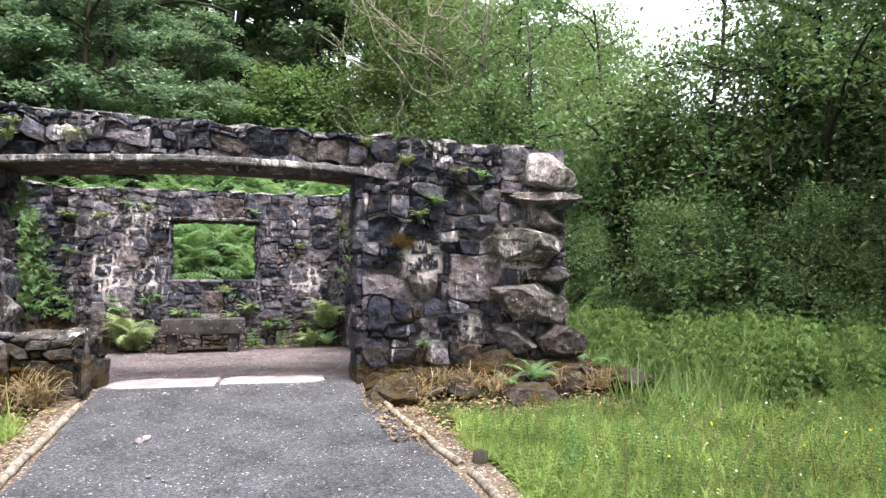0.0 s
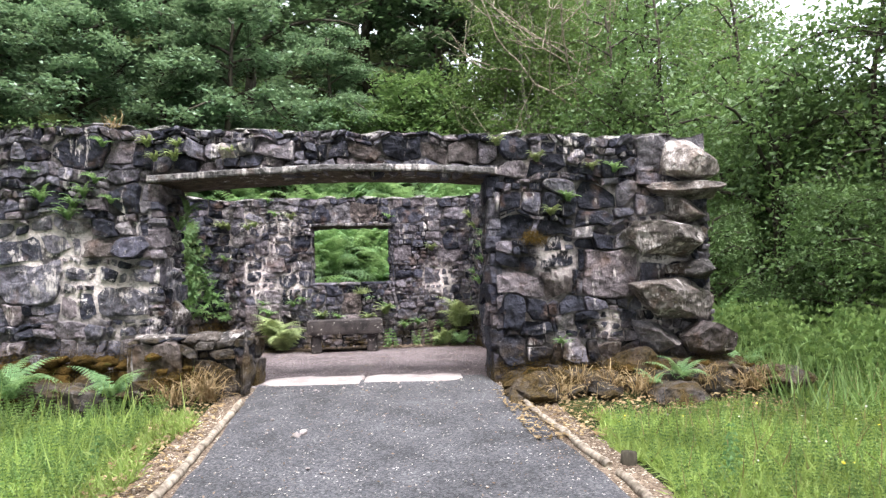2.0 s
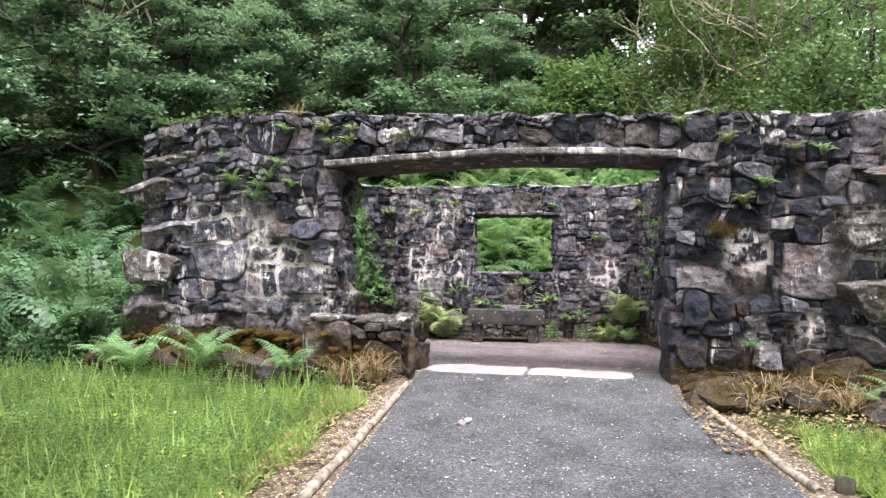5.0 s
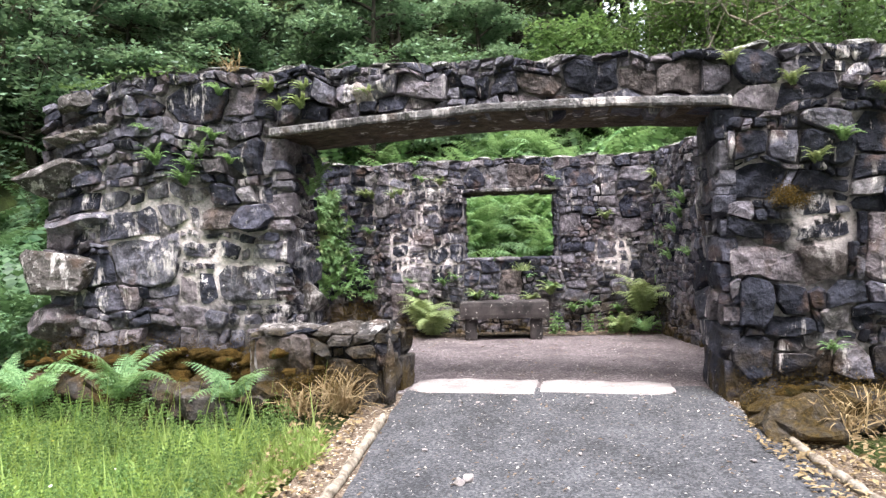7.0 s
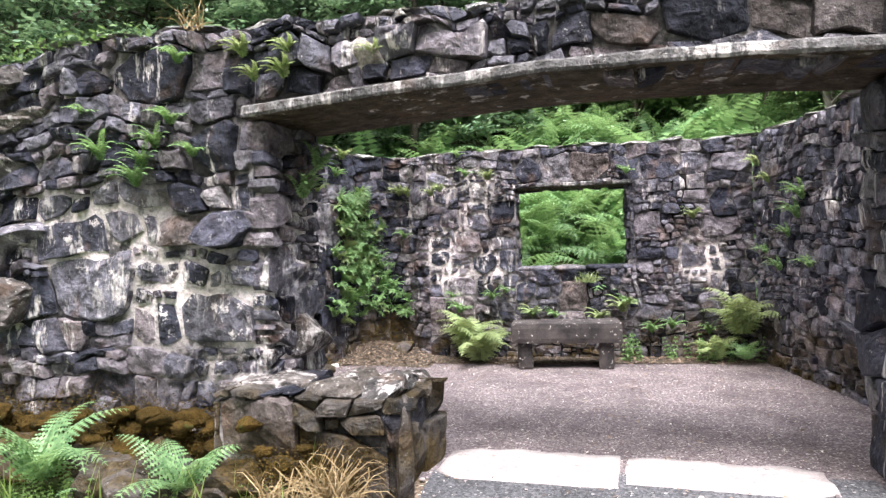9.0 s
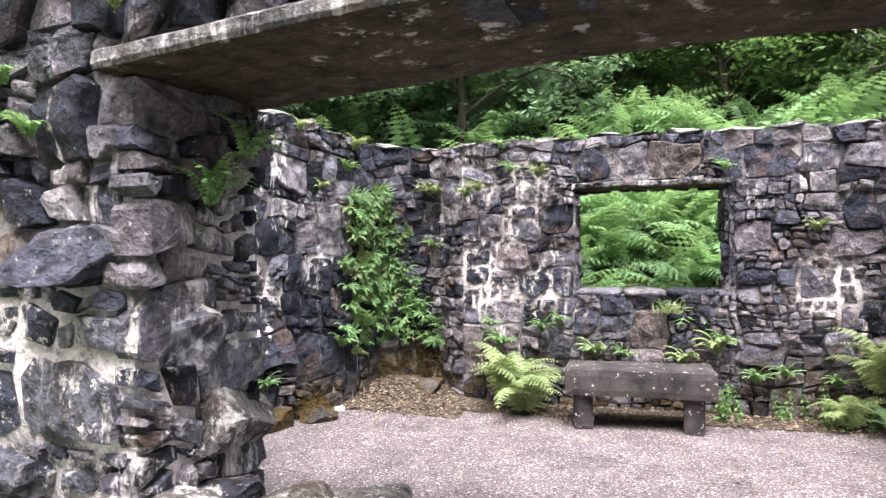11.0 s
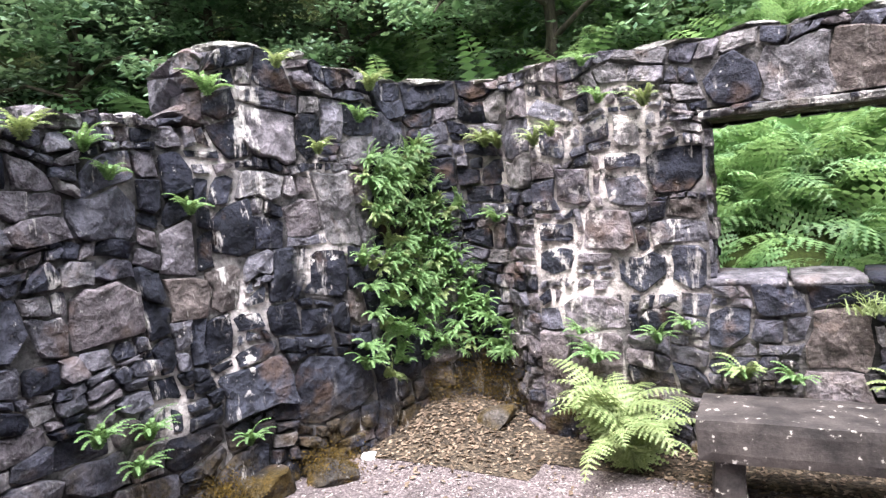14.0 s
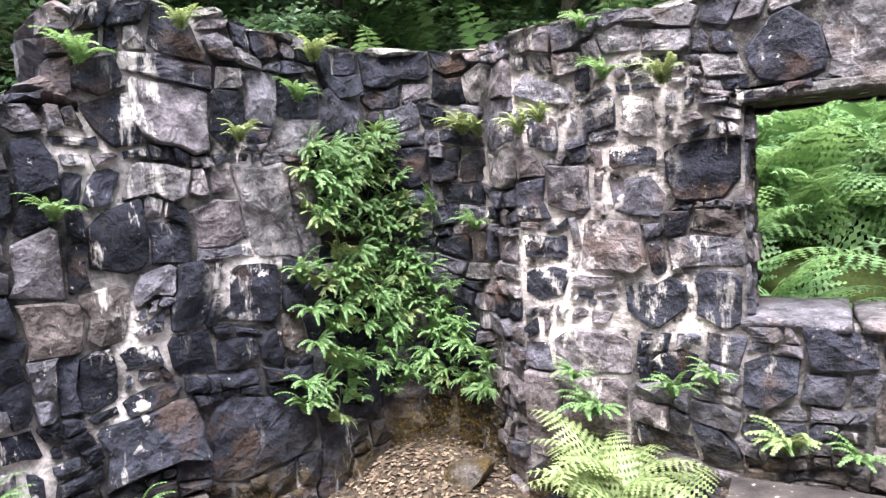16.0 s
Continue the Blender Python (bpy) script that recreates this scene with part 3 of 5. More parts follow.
tagged(wall_front, "ruined dark rubble stone wall with a wide lintelled opening", "wall", kind="structure")
BIG = (0.075, 0.15, 0.27)
# large stones that stand out: along the face, height, half width, half height, kind
FRONT_LEFT_STONES = [(1.27, 2.04, 0.22, 0.13, "slate"), (1.62, 2.05, 0.10, 0.09, ""), (1.85, 2.02, 0.12, 0.09, ""), (1.70, 1.68, 0.12, 0.12, "slate"),
                     (1.50, 1.43, 0.11, 0.07, ""), (1.09, 1.26, 0.15, 0.10, ""), (0.84, 0.96, 0.26, 0.17, "warm"), (1.66, 0.83, 0.24, 0.14, ""),
                     (1.28, 1.05, 0.17, 0.05, ""), (1.33, 0.78, 0.07, 0.14, ""), (1.47, 1.25, 0.15, 0.09, "warm"), (2.95, 2.08, 0.18, 0.07, ""),
                     (3.82, 2.09, 0.14, 0.07, "warm"), (4.13, 2.11, 0.14, 0.09, "slate"), (4.38, 2.08, 0.10, 0.07, "warm")]
FRONT_RIGHT_STONES = [(5.14, 0.96, 0.18, 0.13, ""), (5.84, 1.74, 0.19, 0.09, "slate"), (5.12, 1.42, 0.18, 0.09, "slate"), (5.96, 1.01, 0.26, 0.20, "slate"),
                      (5.83, 1.54, 0.16, 0.08, "slate"), (5.06, 0.66, 0.09, 0.13, ""), (5.07, 0.35, 0.13, 0.13, "slate"), (5.08, 1.64, 0.11, 0.09, "slate"),
                      (5.39, 1.97, 0.19, 0.08, ""), (5.55, 0.59, 0.09, 0.08, ""), (5.30, 0.70, 0.12, 0.08, ""), (4.64, 2.10, 0.13, 0.08, "warm"),
                      (5.48, 0.94, 0.13, 0.12, "warm")]
rubble(wall_front, FRONT, FRONT_TOP, 2.25, BIG,
       FRONT_LEFT_STONES + FRONT_RIGHT_STONES,
       [(fx(-1.72), fx(1.28), -0.1, 1.885)], 11, 0.07, 0.20, near=(0, 0))
JAMB_L = Face([(-1.66, -0.36), (-1.60, 0.26)])
jamb_top = lambda s: np.full(np.shape(s), 1.91)
rubble(wall_front, JAMB_L, jamb_top, 1.83, (0.07, 0.13, 0.21), [], [], 5, 0.06, 0.10, sub=True)
JAMB_R = Face([(1.29, -0.03), (1.23, -0.66)])
rubble(wall_front, JAMB_R, jamb_top, 1.83, (0.08, 0.16, 0.24), [], [], 6, 0.04, 0.10, sub=True)
INNER = Face([(3.1, -0.18), (1.36, 0.01), (-1.70, 0.31), (-3.0, 0.46)])
wall_front_in = [(INNER.s_of(0, 1.32), INNER.s_of(0, -1.68), -0.1, 2.02)]
rubble(wall_front, INNER, lambda s: np.interp(s, [0, INNER.length], [2.23, 2.38]), 2.25,
       (0.14, 0.22, 0.30), [], wall_front_in, 8, 0.04, 0.10, sub=True)

# left wall, curving into a shallow corner recess
LEFT = Face([(-2.95, 0.42), (-2.96, 1.50), (-2.93, 1.97), (-2.80, 2.26), (-2.56, 2.80), (-2.45, 3.13), (-2.36, 3.50),
             (-2.10, 3.72), (-1.80, 3.66), (-1.66, 3.52), (-1.56, 3.44)])
ly = lambda i: float(LEFT.s[i])
STEP = ly(2) + 0.16
LEFT_TOP = ragged(lambda s: np.interp(s, [0, ly(2), ly(3), ly(4) - 0.3, ly(5), ly(7), ly(10)],
                                      [2.31, 2.31, 2.34, 2.37, 2.27, 2.25, 2.20]), 2.0, 0.015)
wall_left = part("wall_left", wall_body(LEFT, 0.50, [(0, STEP, -0.1, 1.93), (STEP + 0.10, LEFT.length, -0.1, LEFT_TOP), (STEP - 0.05, STEP + 0.10, -0.1, 1.93)]), MORTAR, smooth=False)
tagged(wall_left, "dark rubble stone wall stepping down, with white lime streaks", "wall", kind="structure")
MEDIUM = (0.075, 0.15, 0.26)
rubble(wall_left, LEFT, LEFT_TOP, 2.25, MEDIUM,
       [(1.88, 1.38, 0.10, 0.15, "slate"), (2.04, 1.58, 0.12, 0.08, ""), (2.27, 1.44, 0.11, 0.12, ""), (2.52, 1.45, 0.13, 0.19, ""), (2.38, 1.85, 0.08, 0.11, ""),
        (2.17, 2.01, 0.15, 0.06, ""), (1.94, 1.99, 0.07, 0.08, "slate"), (1.72, 1.09, 0.16, 0.12, "warm"), (2.16, 1.10, 0.08, 0.11, "slate"), (2.40, 1.10, 0.14, 0.14, ""),
        (1.48, 1.18, 0.07, 0.09, "slate"), (1.73, 0.85, 0.10, 0.10, "slate"), (2.16, 0.86, 0.12, 0.10, "slate"), (2.40, 0.46, 0.26, 0.17, "slate"),
        (1.98, 0.73, 0.13, 0.06, ""), (2.60, 0.90, 0.08, 0.10, "warm"), (2.37, 0.84, 0.09, 0.08, ""), (2.69, 1.79, 0.09, 0.08, ""), (2.97, 2.09, 0.16, 0.06, "slate"),
        (1.67, 1.84, 0.11, 0.06, "")],
       [(-0.1, STEP, 1.95, 3.0)], 21, 0.040, 0.14, near=(-2.5, 2.8))

for i, (ds, z, w, h) in enumerate(((0.06, 2.01, 0.34, 0.20), (0.08, 2.16, 0.30, 0.19), (0.10, 2.29, 0.30, 0.15), (-0.25, 1.97, 0.36, 0.12), (-0.7, 1.96, 0.45, 0.12))):
    LATE_ROCKS.append((wall_left, *LEFT.at(np.array([STEP + ds]), z, -0.18)[0], w, 0.42, h, 180 + i))

# back wall with a window
BACK = Face([(-1.56, 3.44), (-1.36, 3.42), (0.58, 3.42), (1.76, 3.38)])
bx = lambda x: BACK.s_of(0, x)
BACK_TOP = ragged(lambda s: np.interp(s, [0, bx(-0.9), bx(0.2), bx(1.76)], [2.23, 2.21, 2.22, 2.21]), 3.0, 0.014)
W0, W1 = bx(-0.60), bx(0.575)
wall_back = part("wall_back", wall_body(BACK, 0.46, [(0, W0, -0.1, BACK_TOP), (W0, W1, -0.1, 0.925), (W0, W1, 1.86, BACK_TOP),
                                                     (W1, BACK.length, -0.1, BACK_TOP)]), MORTAR, smooth=False)
tagged(wall_back, "dark rubble stone wall pierced by a square window", "wall", kind="structure")
SMALL = (0.062, 0.12, 0.20)
OVER_WINDOW = [(1.42, 2.02, 0.16, 0.13, ""), (1.78, 2.02, 0.17, 0.13, "warm")]
rubble(wall_back, BACK, BACK_TOP, 2.25, SMALL,
       OVER_WINDOW + [(0.60, 1.05, 0.14, 0.14, "slate"), (0.36, 0.81, 0.18, 0.09, ""), (0.42, 1.29, 0.14, 0.10, ""), (0.25, 1.53, 0.11, 0.11, ""), (0.80, 1.59, 0.14, 0.12, "slate"),
        (1.10, 2.02, 0.14, 0.14, ""), (0.10, 0.47, 0.09, 0.22, ""), (0.69, 0.74, 0.09, 0.06, "slate"), (0.53, 1.63, 0.12, 0.06, ""), (0.84, 1.04, 0.09, 0.12, ""),
        (0.84, 1.37, 0.09, 0.06, "warm"), (1.53, 0.66, 0.15, 0.14, "warm"), (1.05, 0.74, 0.08, 0.09, "slate"), (0.88, 0.44, 0.09, 0.09, "slate"), (0.55, 1.82, 0.08, 0.09, ""),
        (0.13, 1.27, 0.10, 0.08, ""), (0.13, 1.07, 0.11, 0.09, "slate"), (0.14, 1.80, 0.10, 0.10, ""),
        (2.74, 1.06, 0.14, 0.13, ""), (2.88, 0.54, 0.09, 0.16, "slate"), (3.05, 1.60, 0.12, 0.13, "warm"), (2.78, 2.00, 0.14, 0.12, ""), (2.32, 1.40, 0.14, 0.12, "")],
       [(W0, W1, 0.955, 1.845)], 31, 0.036, 0.14, near=(-0.5, 3.2))
BACK_OUT = Face([(1.76, 3.85), (-1.6, 3.91)])
rubble(wall_back, BACK_OUT, lambda s: np.full(np.shape(s), 2.17), 2.25, (0.14, 0.22, 0.30), [],
       [(1.76 - 0.575, 1.76 + 0.60, 0.955, 1.845)], 32, 0.03, 0.10, sub=True)
for sign, x in ((1, -0.60), (-1, 0.575)):
    pts = [(x + 0.012, 3.45), (x + 0.012, 3.87)] if sign > 0 else [(x - 0.012, 3.87), (x - 0.012, 3.45)]
    rubble(wall_back, Face(pts), lambda s: 0.95 + 0 * np.asarray(s) + 0.87, 0.87, (0.07, 0.12, 0.18), [], [], 40 + sign, 0.015, 0.05, sub=True)

# right wall
RIGHT = Face([(1.76, 3.38), (1.86, 1.7), (1.88, -0.12)])
RIGHT_TOP = ragged(lambda s: np.interp(s, [0, 1.5, 3.5], [2.20, 2.16, 2.12]), 4.0, 0.015)
wall_right = part("wall_right", wall_body(RIGHT, 0.45, [(0, RIGHT.length, -0.1, RIGHT_TOP)]), MORTAR, smooth=False)
tagged(wall_right, "dark rubble stone wall with ferns and moss", "wall", kind="structure")
rubble(wall_right, RIGHT, RIGHT_TOP, 2.2, SMALL, [], [], 51, 0.036, 0.14, near=(1.8, 2.4))


# ---- lintels, sill, threshold ----
def lintel(face, s0, s1, z_of, thick, depth, proud, name, label, seed):
    """A long cambered slab along a face; z_of gives its underside."""
    k = 40
    v, f = [], []
    for i in range(k + 1):
        s = s0 + (s1 - s0) * i / k
        z = z_of(s)
        ring = [(proud, 0.0), (proud + 0.008, thick * 0.25), (proud + 0.006, thick * 0.8), (proud - 0.012, thick),
                (-depth, thick), (-depth, 0.0), (-depth * 0.66, -0.006), (-depth * 0.33, 0.004)]
        for d, h in ring:
            p = face.at(np.array([s]), z + h, d)[0]
            q = Vector(p) * 5 + Vector((seed, 0, 0))
            v.append(tuple(Vector(p) + noise.noise_vector(q) * 0.006 + noise.noise_vector(q * 5) * 0.004))
    n = 8
    for i in range(k):
        for e in range(n):
            g = (e + 1) % n
            f.append((i * n + e, (i + 1) * n + e, (i + 1) * n + g, i * n + g))
    f.append(tuple(range(n)))
    f.append(tuple(range(k * n + n - 1, k * n - 1, -1)))
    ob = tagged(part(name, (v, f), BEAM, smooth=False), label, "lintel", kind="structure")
    # front faces pale with lichen; the rest keep the shade-darkened BEAM
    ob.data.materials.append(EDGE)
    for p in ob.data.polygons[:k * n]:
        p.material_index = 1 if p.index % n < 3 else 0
    return ob


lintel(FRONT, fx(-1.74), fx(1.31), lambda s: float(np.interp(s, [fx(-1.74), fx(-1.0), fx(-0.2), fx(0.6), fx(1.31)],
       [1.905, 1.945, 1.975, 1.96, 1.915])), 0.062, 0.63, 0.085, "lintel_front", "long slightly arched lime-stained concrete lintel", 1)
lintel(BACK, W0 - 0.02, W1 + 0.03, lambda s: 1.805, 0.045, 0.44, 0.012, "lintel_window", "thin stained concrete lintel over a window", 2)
sill = tagged(new("window_sill"), "row of flat worn stones along a window sill", "sill", kind="structure")
for i, (x, w, d) in enumerate(((-0.42, 0.38, 0.50), (-0.06, 0.33, 0.46), (0.30, 0.36, 0.50), (0.55, 0.16, 0.44))):
    ob = part("stone", slab((w, d, 0.05), 60 + i, (6, 6, 2), 0.014, 0.012), STONE, sill)
    ob.matrix_basis = pose(x, 3.42 + d / 2 - 0.02, 0.920, 0, 0, (-3, 2, -2, 4)[i])
thr = tagged(new("threshold"), "two pale worn flagstones in a doorway", "threshold", kind="structure")
for x, y, w, d, turn, sd in ((-0.36, -0.22, 0.90, 0.48, -5.5, 3), (0.55, -0.30, 0.90, 0.40, -7.0, 4)):
    bm = slab((w, d, 0.06), sd, (12, 6, 2), 0.014, 0.015)
    for v in bm.verts:
        e = 1 - 0.35 * max(0.0, (abs(v.co.x) / (w / 2) - 0.75) / 0.25) * (1 if v.co.x * (x) > 0 else 0)
        v.co.y *= e
    part("flagstone", bm, FLAG, thr).matrix_basis = pose(x, y, 0.047, 0, 0, turn)


# ---- loose and protruding boulders ----
def boulder(seed, x, y, z, w, d, h, mat_=STONE, turn=0, parent=None, name="boulder", tilt=0, cuts=15):
    ob = part(name, rock(seed, (w, d, h), cuts, 4 if w > 0.3 else 3), mat_, parent, "", False)
    ob.matrix_basis = pose(x, y, z, tilt, 0, turn)
    return ob


for wall, x, y, z, w, d, h, sd in LATE_ROCKS:
    boulder(sd, x, y, z, w, d, h, STONE, 70, wall, "stone")
for i, (x0, x1, z0, z1, out, m_) in enumerate((
        (2.75, 3.24, 1.80, 2.22, 0.05, PALE), (2.58, 3.20, 1.64, 1.83, 0.10, LEDGE), (2.72, 3.16, 1.42, 1.70, 0.00, LEDGE),
        (2.35, 3.23, 1.12, 1.47, 0.14, LEDGE), (2.72, 3.20, 0.93, 1.14, 0.08, LEDGE), (2.38, 3.15, 0.58, 0.97, 0.12, LEDGE),
        (2.42, 2.88, 0.28, 0.60, 0.04, STONE), (2.82, 3.23, 0.26, 0.58, 0.12, WARM), (2.05, 2.66, 0.00, 0.37, 0.18, MOSSY),
        (2.60, 3.34, 0.02, 0.30, 0.20, MOSSY))):
    boulder(100 + i, (x0 + x1) / 2 + 0.05, -0.62 - 0.09 * (x0 - 1.2) - out * 0.9, (z0 + z1) / 2, (x1 - x0) * 1.04, 0.55, (z1 - z0) * 0.98,
            m_, -5, wall_front, "stone", 0, 18)
for i, (x0, x1, z0, z1, out, m_) in enumerate(((-3.58, -3.04, 2.13, 2.38, 0.04, LEDGE), (-3.69, -3.04, 1.89, 2.14, 0.06, LEDGE), (-3.77, -3.23, 1.49, 1.87, 0.14, LEDGE),
                                               (-3.68, -3.12, 1.16, 1.51, 0.02, STONE), (-3.85, -3.22, 0.80, 1.17, 0.12, LEDGE), (-3.82, -3.26, 0.38, 0.76, 0.10, STONE),
                                               (-2.12, -1.78, 1.24, 1.46, 0.14, STONE))):
    boulder(120 + i, (x0 + x1) / 2 + 0.03, -0.02 - 0.10 * (x0 + 3.7) - out * 0.9, (z0 + z1) / 2, (x1 - x0) * 1.04, 0.5, (z1 - z0) * 0.98,
            m_, -8, wall_front, "stone", 0, 18)

for i, (y, z, w, d, h, out) in enumerate(((0.10, 1.62, 0.34, 0.46, 0.22, 0.05), (0.16, 1.34, 0.30, 0.40, 0.20, 0.00), (0.02, 1.06, 0.36, 0.52, 0.26, 0.03),
                                          (0.14, 0.74, 0.34, 0.46, 0.28, 0.08), (-0.02, 0.42, 0.40, 0.56, 0.26, 0.10), (0.12, 0.14, 0.42, 0.50, 0.30, 0.14))):
    boulder(134 + i, -1.76 + out, y, z, w, d, h, (LEDGE, STONE, STONE)[i % 3], 6, wall_front, "stone", 0, 18)

STUB = Face([(-1.86, -0.60), (-1.45, -0.66), (-0.96, -0.70), (-0.90, -0.62), (-0.86, -0.05), (-0.92, 0.18)])
stub_top = ragged(lambda s: np.interp(s, [0, 0.5, 1.0, 1.5, 1.8], [0.56, 0.56, 0.53, 0.52, 0.45]), 6.0, 0.012)
stub_end = Face([(-0.90, -0.66), (-0.86, -0.05), (-0.92, 0.18)])
core = (wall_body(STUB, 0.50, [(0, 0.9, -0.1, 0.50)]), wall_body(stub_end, 0.50, [(0, stub_end.length, -0.1, 0.46)]))
stub = part("stub_wall", (np.concatenate([q[0] for q in core]), core[0][1] + [tuple(i + len(core[0][0]) for i in f) for f in core[1][1]]), MORTAR, smooth=False)
tagged(stub, "low broken stub of mossy rubble wall beside a doorway", "wall", kind="structure")
rubble(stub, STUB, stub_top, 0.55, (0.10, 0.22, 0.32), [(0.70, 0.24, 0.20, 0.17, "mossy"), (0.26, 0.36, 0.22, 0.14, "warm")], [], 73, 0.07, 0.14)
for i, (x, y, z, w, d, h, turn, m_) in enumerate(((-1.64, -0.36, 0.53, 0.44, 0.46, 0.12, -9, LEDGE), (-1.28, -0.50, 0.55, 0.40, 0.34, 0.12, 12, BLOCK),
                                                  (-1.02, -0.48, 0.54, 0.28, 0.46, 0.14, 4, LEDGE), (-1.32, -0.16, 0.51, 0.46, 0.40, 0.12, 30, BLOCK),
                                                  (-1.04, -0.02, 0.48, 0.36, 0.44, 0.13, -6, LEDGE), (-0.90, -0.64, 0.28, 0.10, 0.22, 0.56, 6, BLOCK))):
    boulder(150 + i, x, y, z, w, d, h, m_, turn, stub, "stone", 0, 22)

# foot of the front wall: a spread of sunken, mossy footing stones
spread = tagged(new("footing"), "sunken mossy footing stones along a ruined wall", "footing", kind="structure")
rng = random.Random(5)
for i in range(42):
    right = i < 26
    x = rng.uniform(1.38, 3.55) if right else rng.uniform(-3.8, -1.6)
    base = (-0.74 - 0.09 * (x - 1.2)) if right else (-0.28 - 0.10 * (x + 2.5))
    y = base - abs(rng.gauss(0, 0.22)) - 0.08
    w = rng.uniform(0.28, 0.66)
    boulder(200 + i, x, y, land1(x, y) + 0.04, w, w * 0.8, rng.uniform(0.18, 0.36), MOSSY, rng.uniform(0, 360), spread, "stone")
for i, (x, y, w, h) in enumerate(((3.58, -1.22, 0.6, 0.22), (1.55, -0.97, 0.34, 0.26), (-2.72, 2.22, 0.36, 0.24), (-2.86, 1.68, 0.42, 0.24),
                                  (-2.50, 2.55, 0.30, 0.2), (-1.85, 3.40, 0.3, 0.14), (-2.80, 1.15, 0.5, 0.3))):
    boulder(260 + i, x, y, land1(x, y) + 0.03, w, w * 0.8, h, MOSSY, i * 50, spread, "stone")

# flat capping stones along the wall tops, pale with lichen and painted skylight
rng = random.Random(9)
for wall, face, top, s0, s1, deep in ((wall_front, FRONT, FRONT_TOP, 0.15, FRONT.length - 0.5, 0.50), (wall_left, LEFT, LEFT_TOP, STEP + 0.15, LEFT.length, 0.36),
                                      (wall_back, BACK, BACK_TOP, 0.1, BACK.length, 0.38), (wall_right, RIGHT, RIGHT_TOP, 0.1, RIGHT.length, 0.36),
                                      (wall_left, LEFT, lambda s: 1.93 + 0 * s, 0.1, STEP - 0.1, 0.38)):
    s = s0
    while s < s1:
        w = rng.uniform(0.22, 0.50)
        p = face.at(np.array([s + w / 2]), float(top(s + w / 2)) + 0.010, -deep / 2 + 0.03)[0]
        q = face.at(np.array([s + w / 2 + 0.01]), 0.0)[0] - face.at(np.array([s + w / 2]), 0.0)[0]
        ob = part("stone", rock(500 + rng.randrange(12), (w * 1.02, deep * rng.uniform(0.9, 1.1), rng.uniform(0.045, 0.07)), 12, 3), CAP, wall, "", False)
        ob.matrix_basis = pose(*p, 0, 0, math.degrees(math.atan2(q[1], q[0])) + rng.uniform(-4, 4))
        s += w
tagged(boulder(530, -1.07, -0.40, 2.15, 0.25, 0.18, 0.21, PALE, 0, wall_front, "stone"), "pale lichen-covered stone")

# first strip: brown debris, kept dark to paint the shade beneath the bench
strip("flower_bed", BED, lambda y: -1.5 + 0 * y, lambda y: 1.75 + 0 * y, 3.04, 3.46, 0.016, "dark soil and painted bench shade along a wall foot, with weeds", seed=12, n=12, m=40)
strip("flower_bed", BED, lambda y: -2.56 + 0.10 * (y - 2.9), lambda y: -1.42 - 0.25 * (3.1 - y), 2.82, 3.66, 0.013, "dark leaf mould heaped in a wall corner", seed=15, n=24, m=24)

# ---- stone bench ----
bench = tagged(new("stone_bench"), "weathered stone slab bench on two stub legs", "bench")
bench.matrix_basis = pose(-0.12, 2.92, 0.0, 0, 0, 0.5)
part("seat", slab((1.04, 0.40, 0.20), 9, (18, 8, 4), 0.007, 0.012), BENCH, bench, "", False).matrix_basis = pose(0, 0, 0.255)
for x, turn in ((-0.40, 4), (0.38, -6)):
    part("leg", slab((0.14, 0.32, 0.28), 12 + x, (4, 6, 6), 0.010, 0.015), BENCH, bench, "", False).matrix_basis = pose(x, 0.0, -0.02, 0, 0, turn)

# ---- path edging of logs ----
def log(pts, r, seed, label):
    rng = np.random.default_rng(seed)
    p = np.array(pts, float)
    t = np.linspace(0, 1, 26)
    q = np.stack([np.interp(t, np.linspace(0, 1, len(p)), p[:, i]) for i in range(2)], 1)
    q += np.cumsum(rng.normal(0, 0.005, q.shape), 0)
    z = land(q[:, 0], q[:, 1]) + r * 0.55
    rad = r * (0.9 + rng.normal(0, 0.12, 26))
    rad[0] = rad[-1] = r * 0.75
    v, f = tube(np.column_stack([q, z]), rad, 8)
    faces = [tuple(x) for x in f] + [tuple(range(8)), tuple(range(len(v) - 1, len(v) - 9, -1))]
    return tagged(part("edging_log", (v, faces), DEADWOOD), label, "log", "path edging")


log([(-0.89, -0.95), (-0.94, -2.0), (-1.03, -3.15)], 0.032, 1, "bleached thin log edging the tarmac path")
log([(-1.06, -3.2), (-1.15, -4.6), (-1.26, -6.0)], 0.032, 2, "bleached thin log edging the tarmac path")
log([(1.31, -1.25), (1.37, -2.0), (1.45, -2.75)], 0.030, 3, "weathered thin log edging the tarmac path")
log([(1.46, -2.85), (1.51, -4.2), (1.57, -5.6)], 0.030, 4, "weathered thin log edging the tarmac path")
peg = part("edging_peg", tube([(1.58, -2.70, -0.30), (1.58, -2.70, -0.10), (1.585, -2.70, -0.02), (1.585, -2.70, -0.015)], [0.05, 0.05, 0.045, 0.002], 9), BARK)
tagged(peg, "short dark wooden peg holding the path edging", "peg")


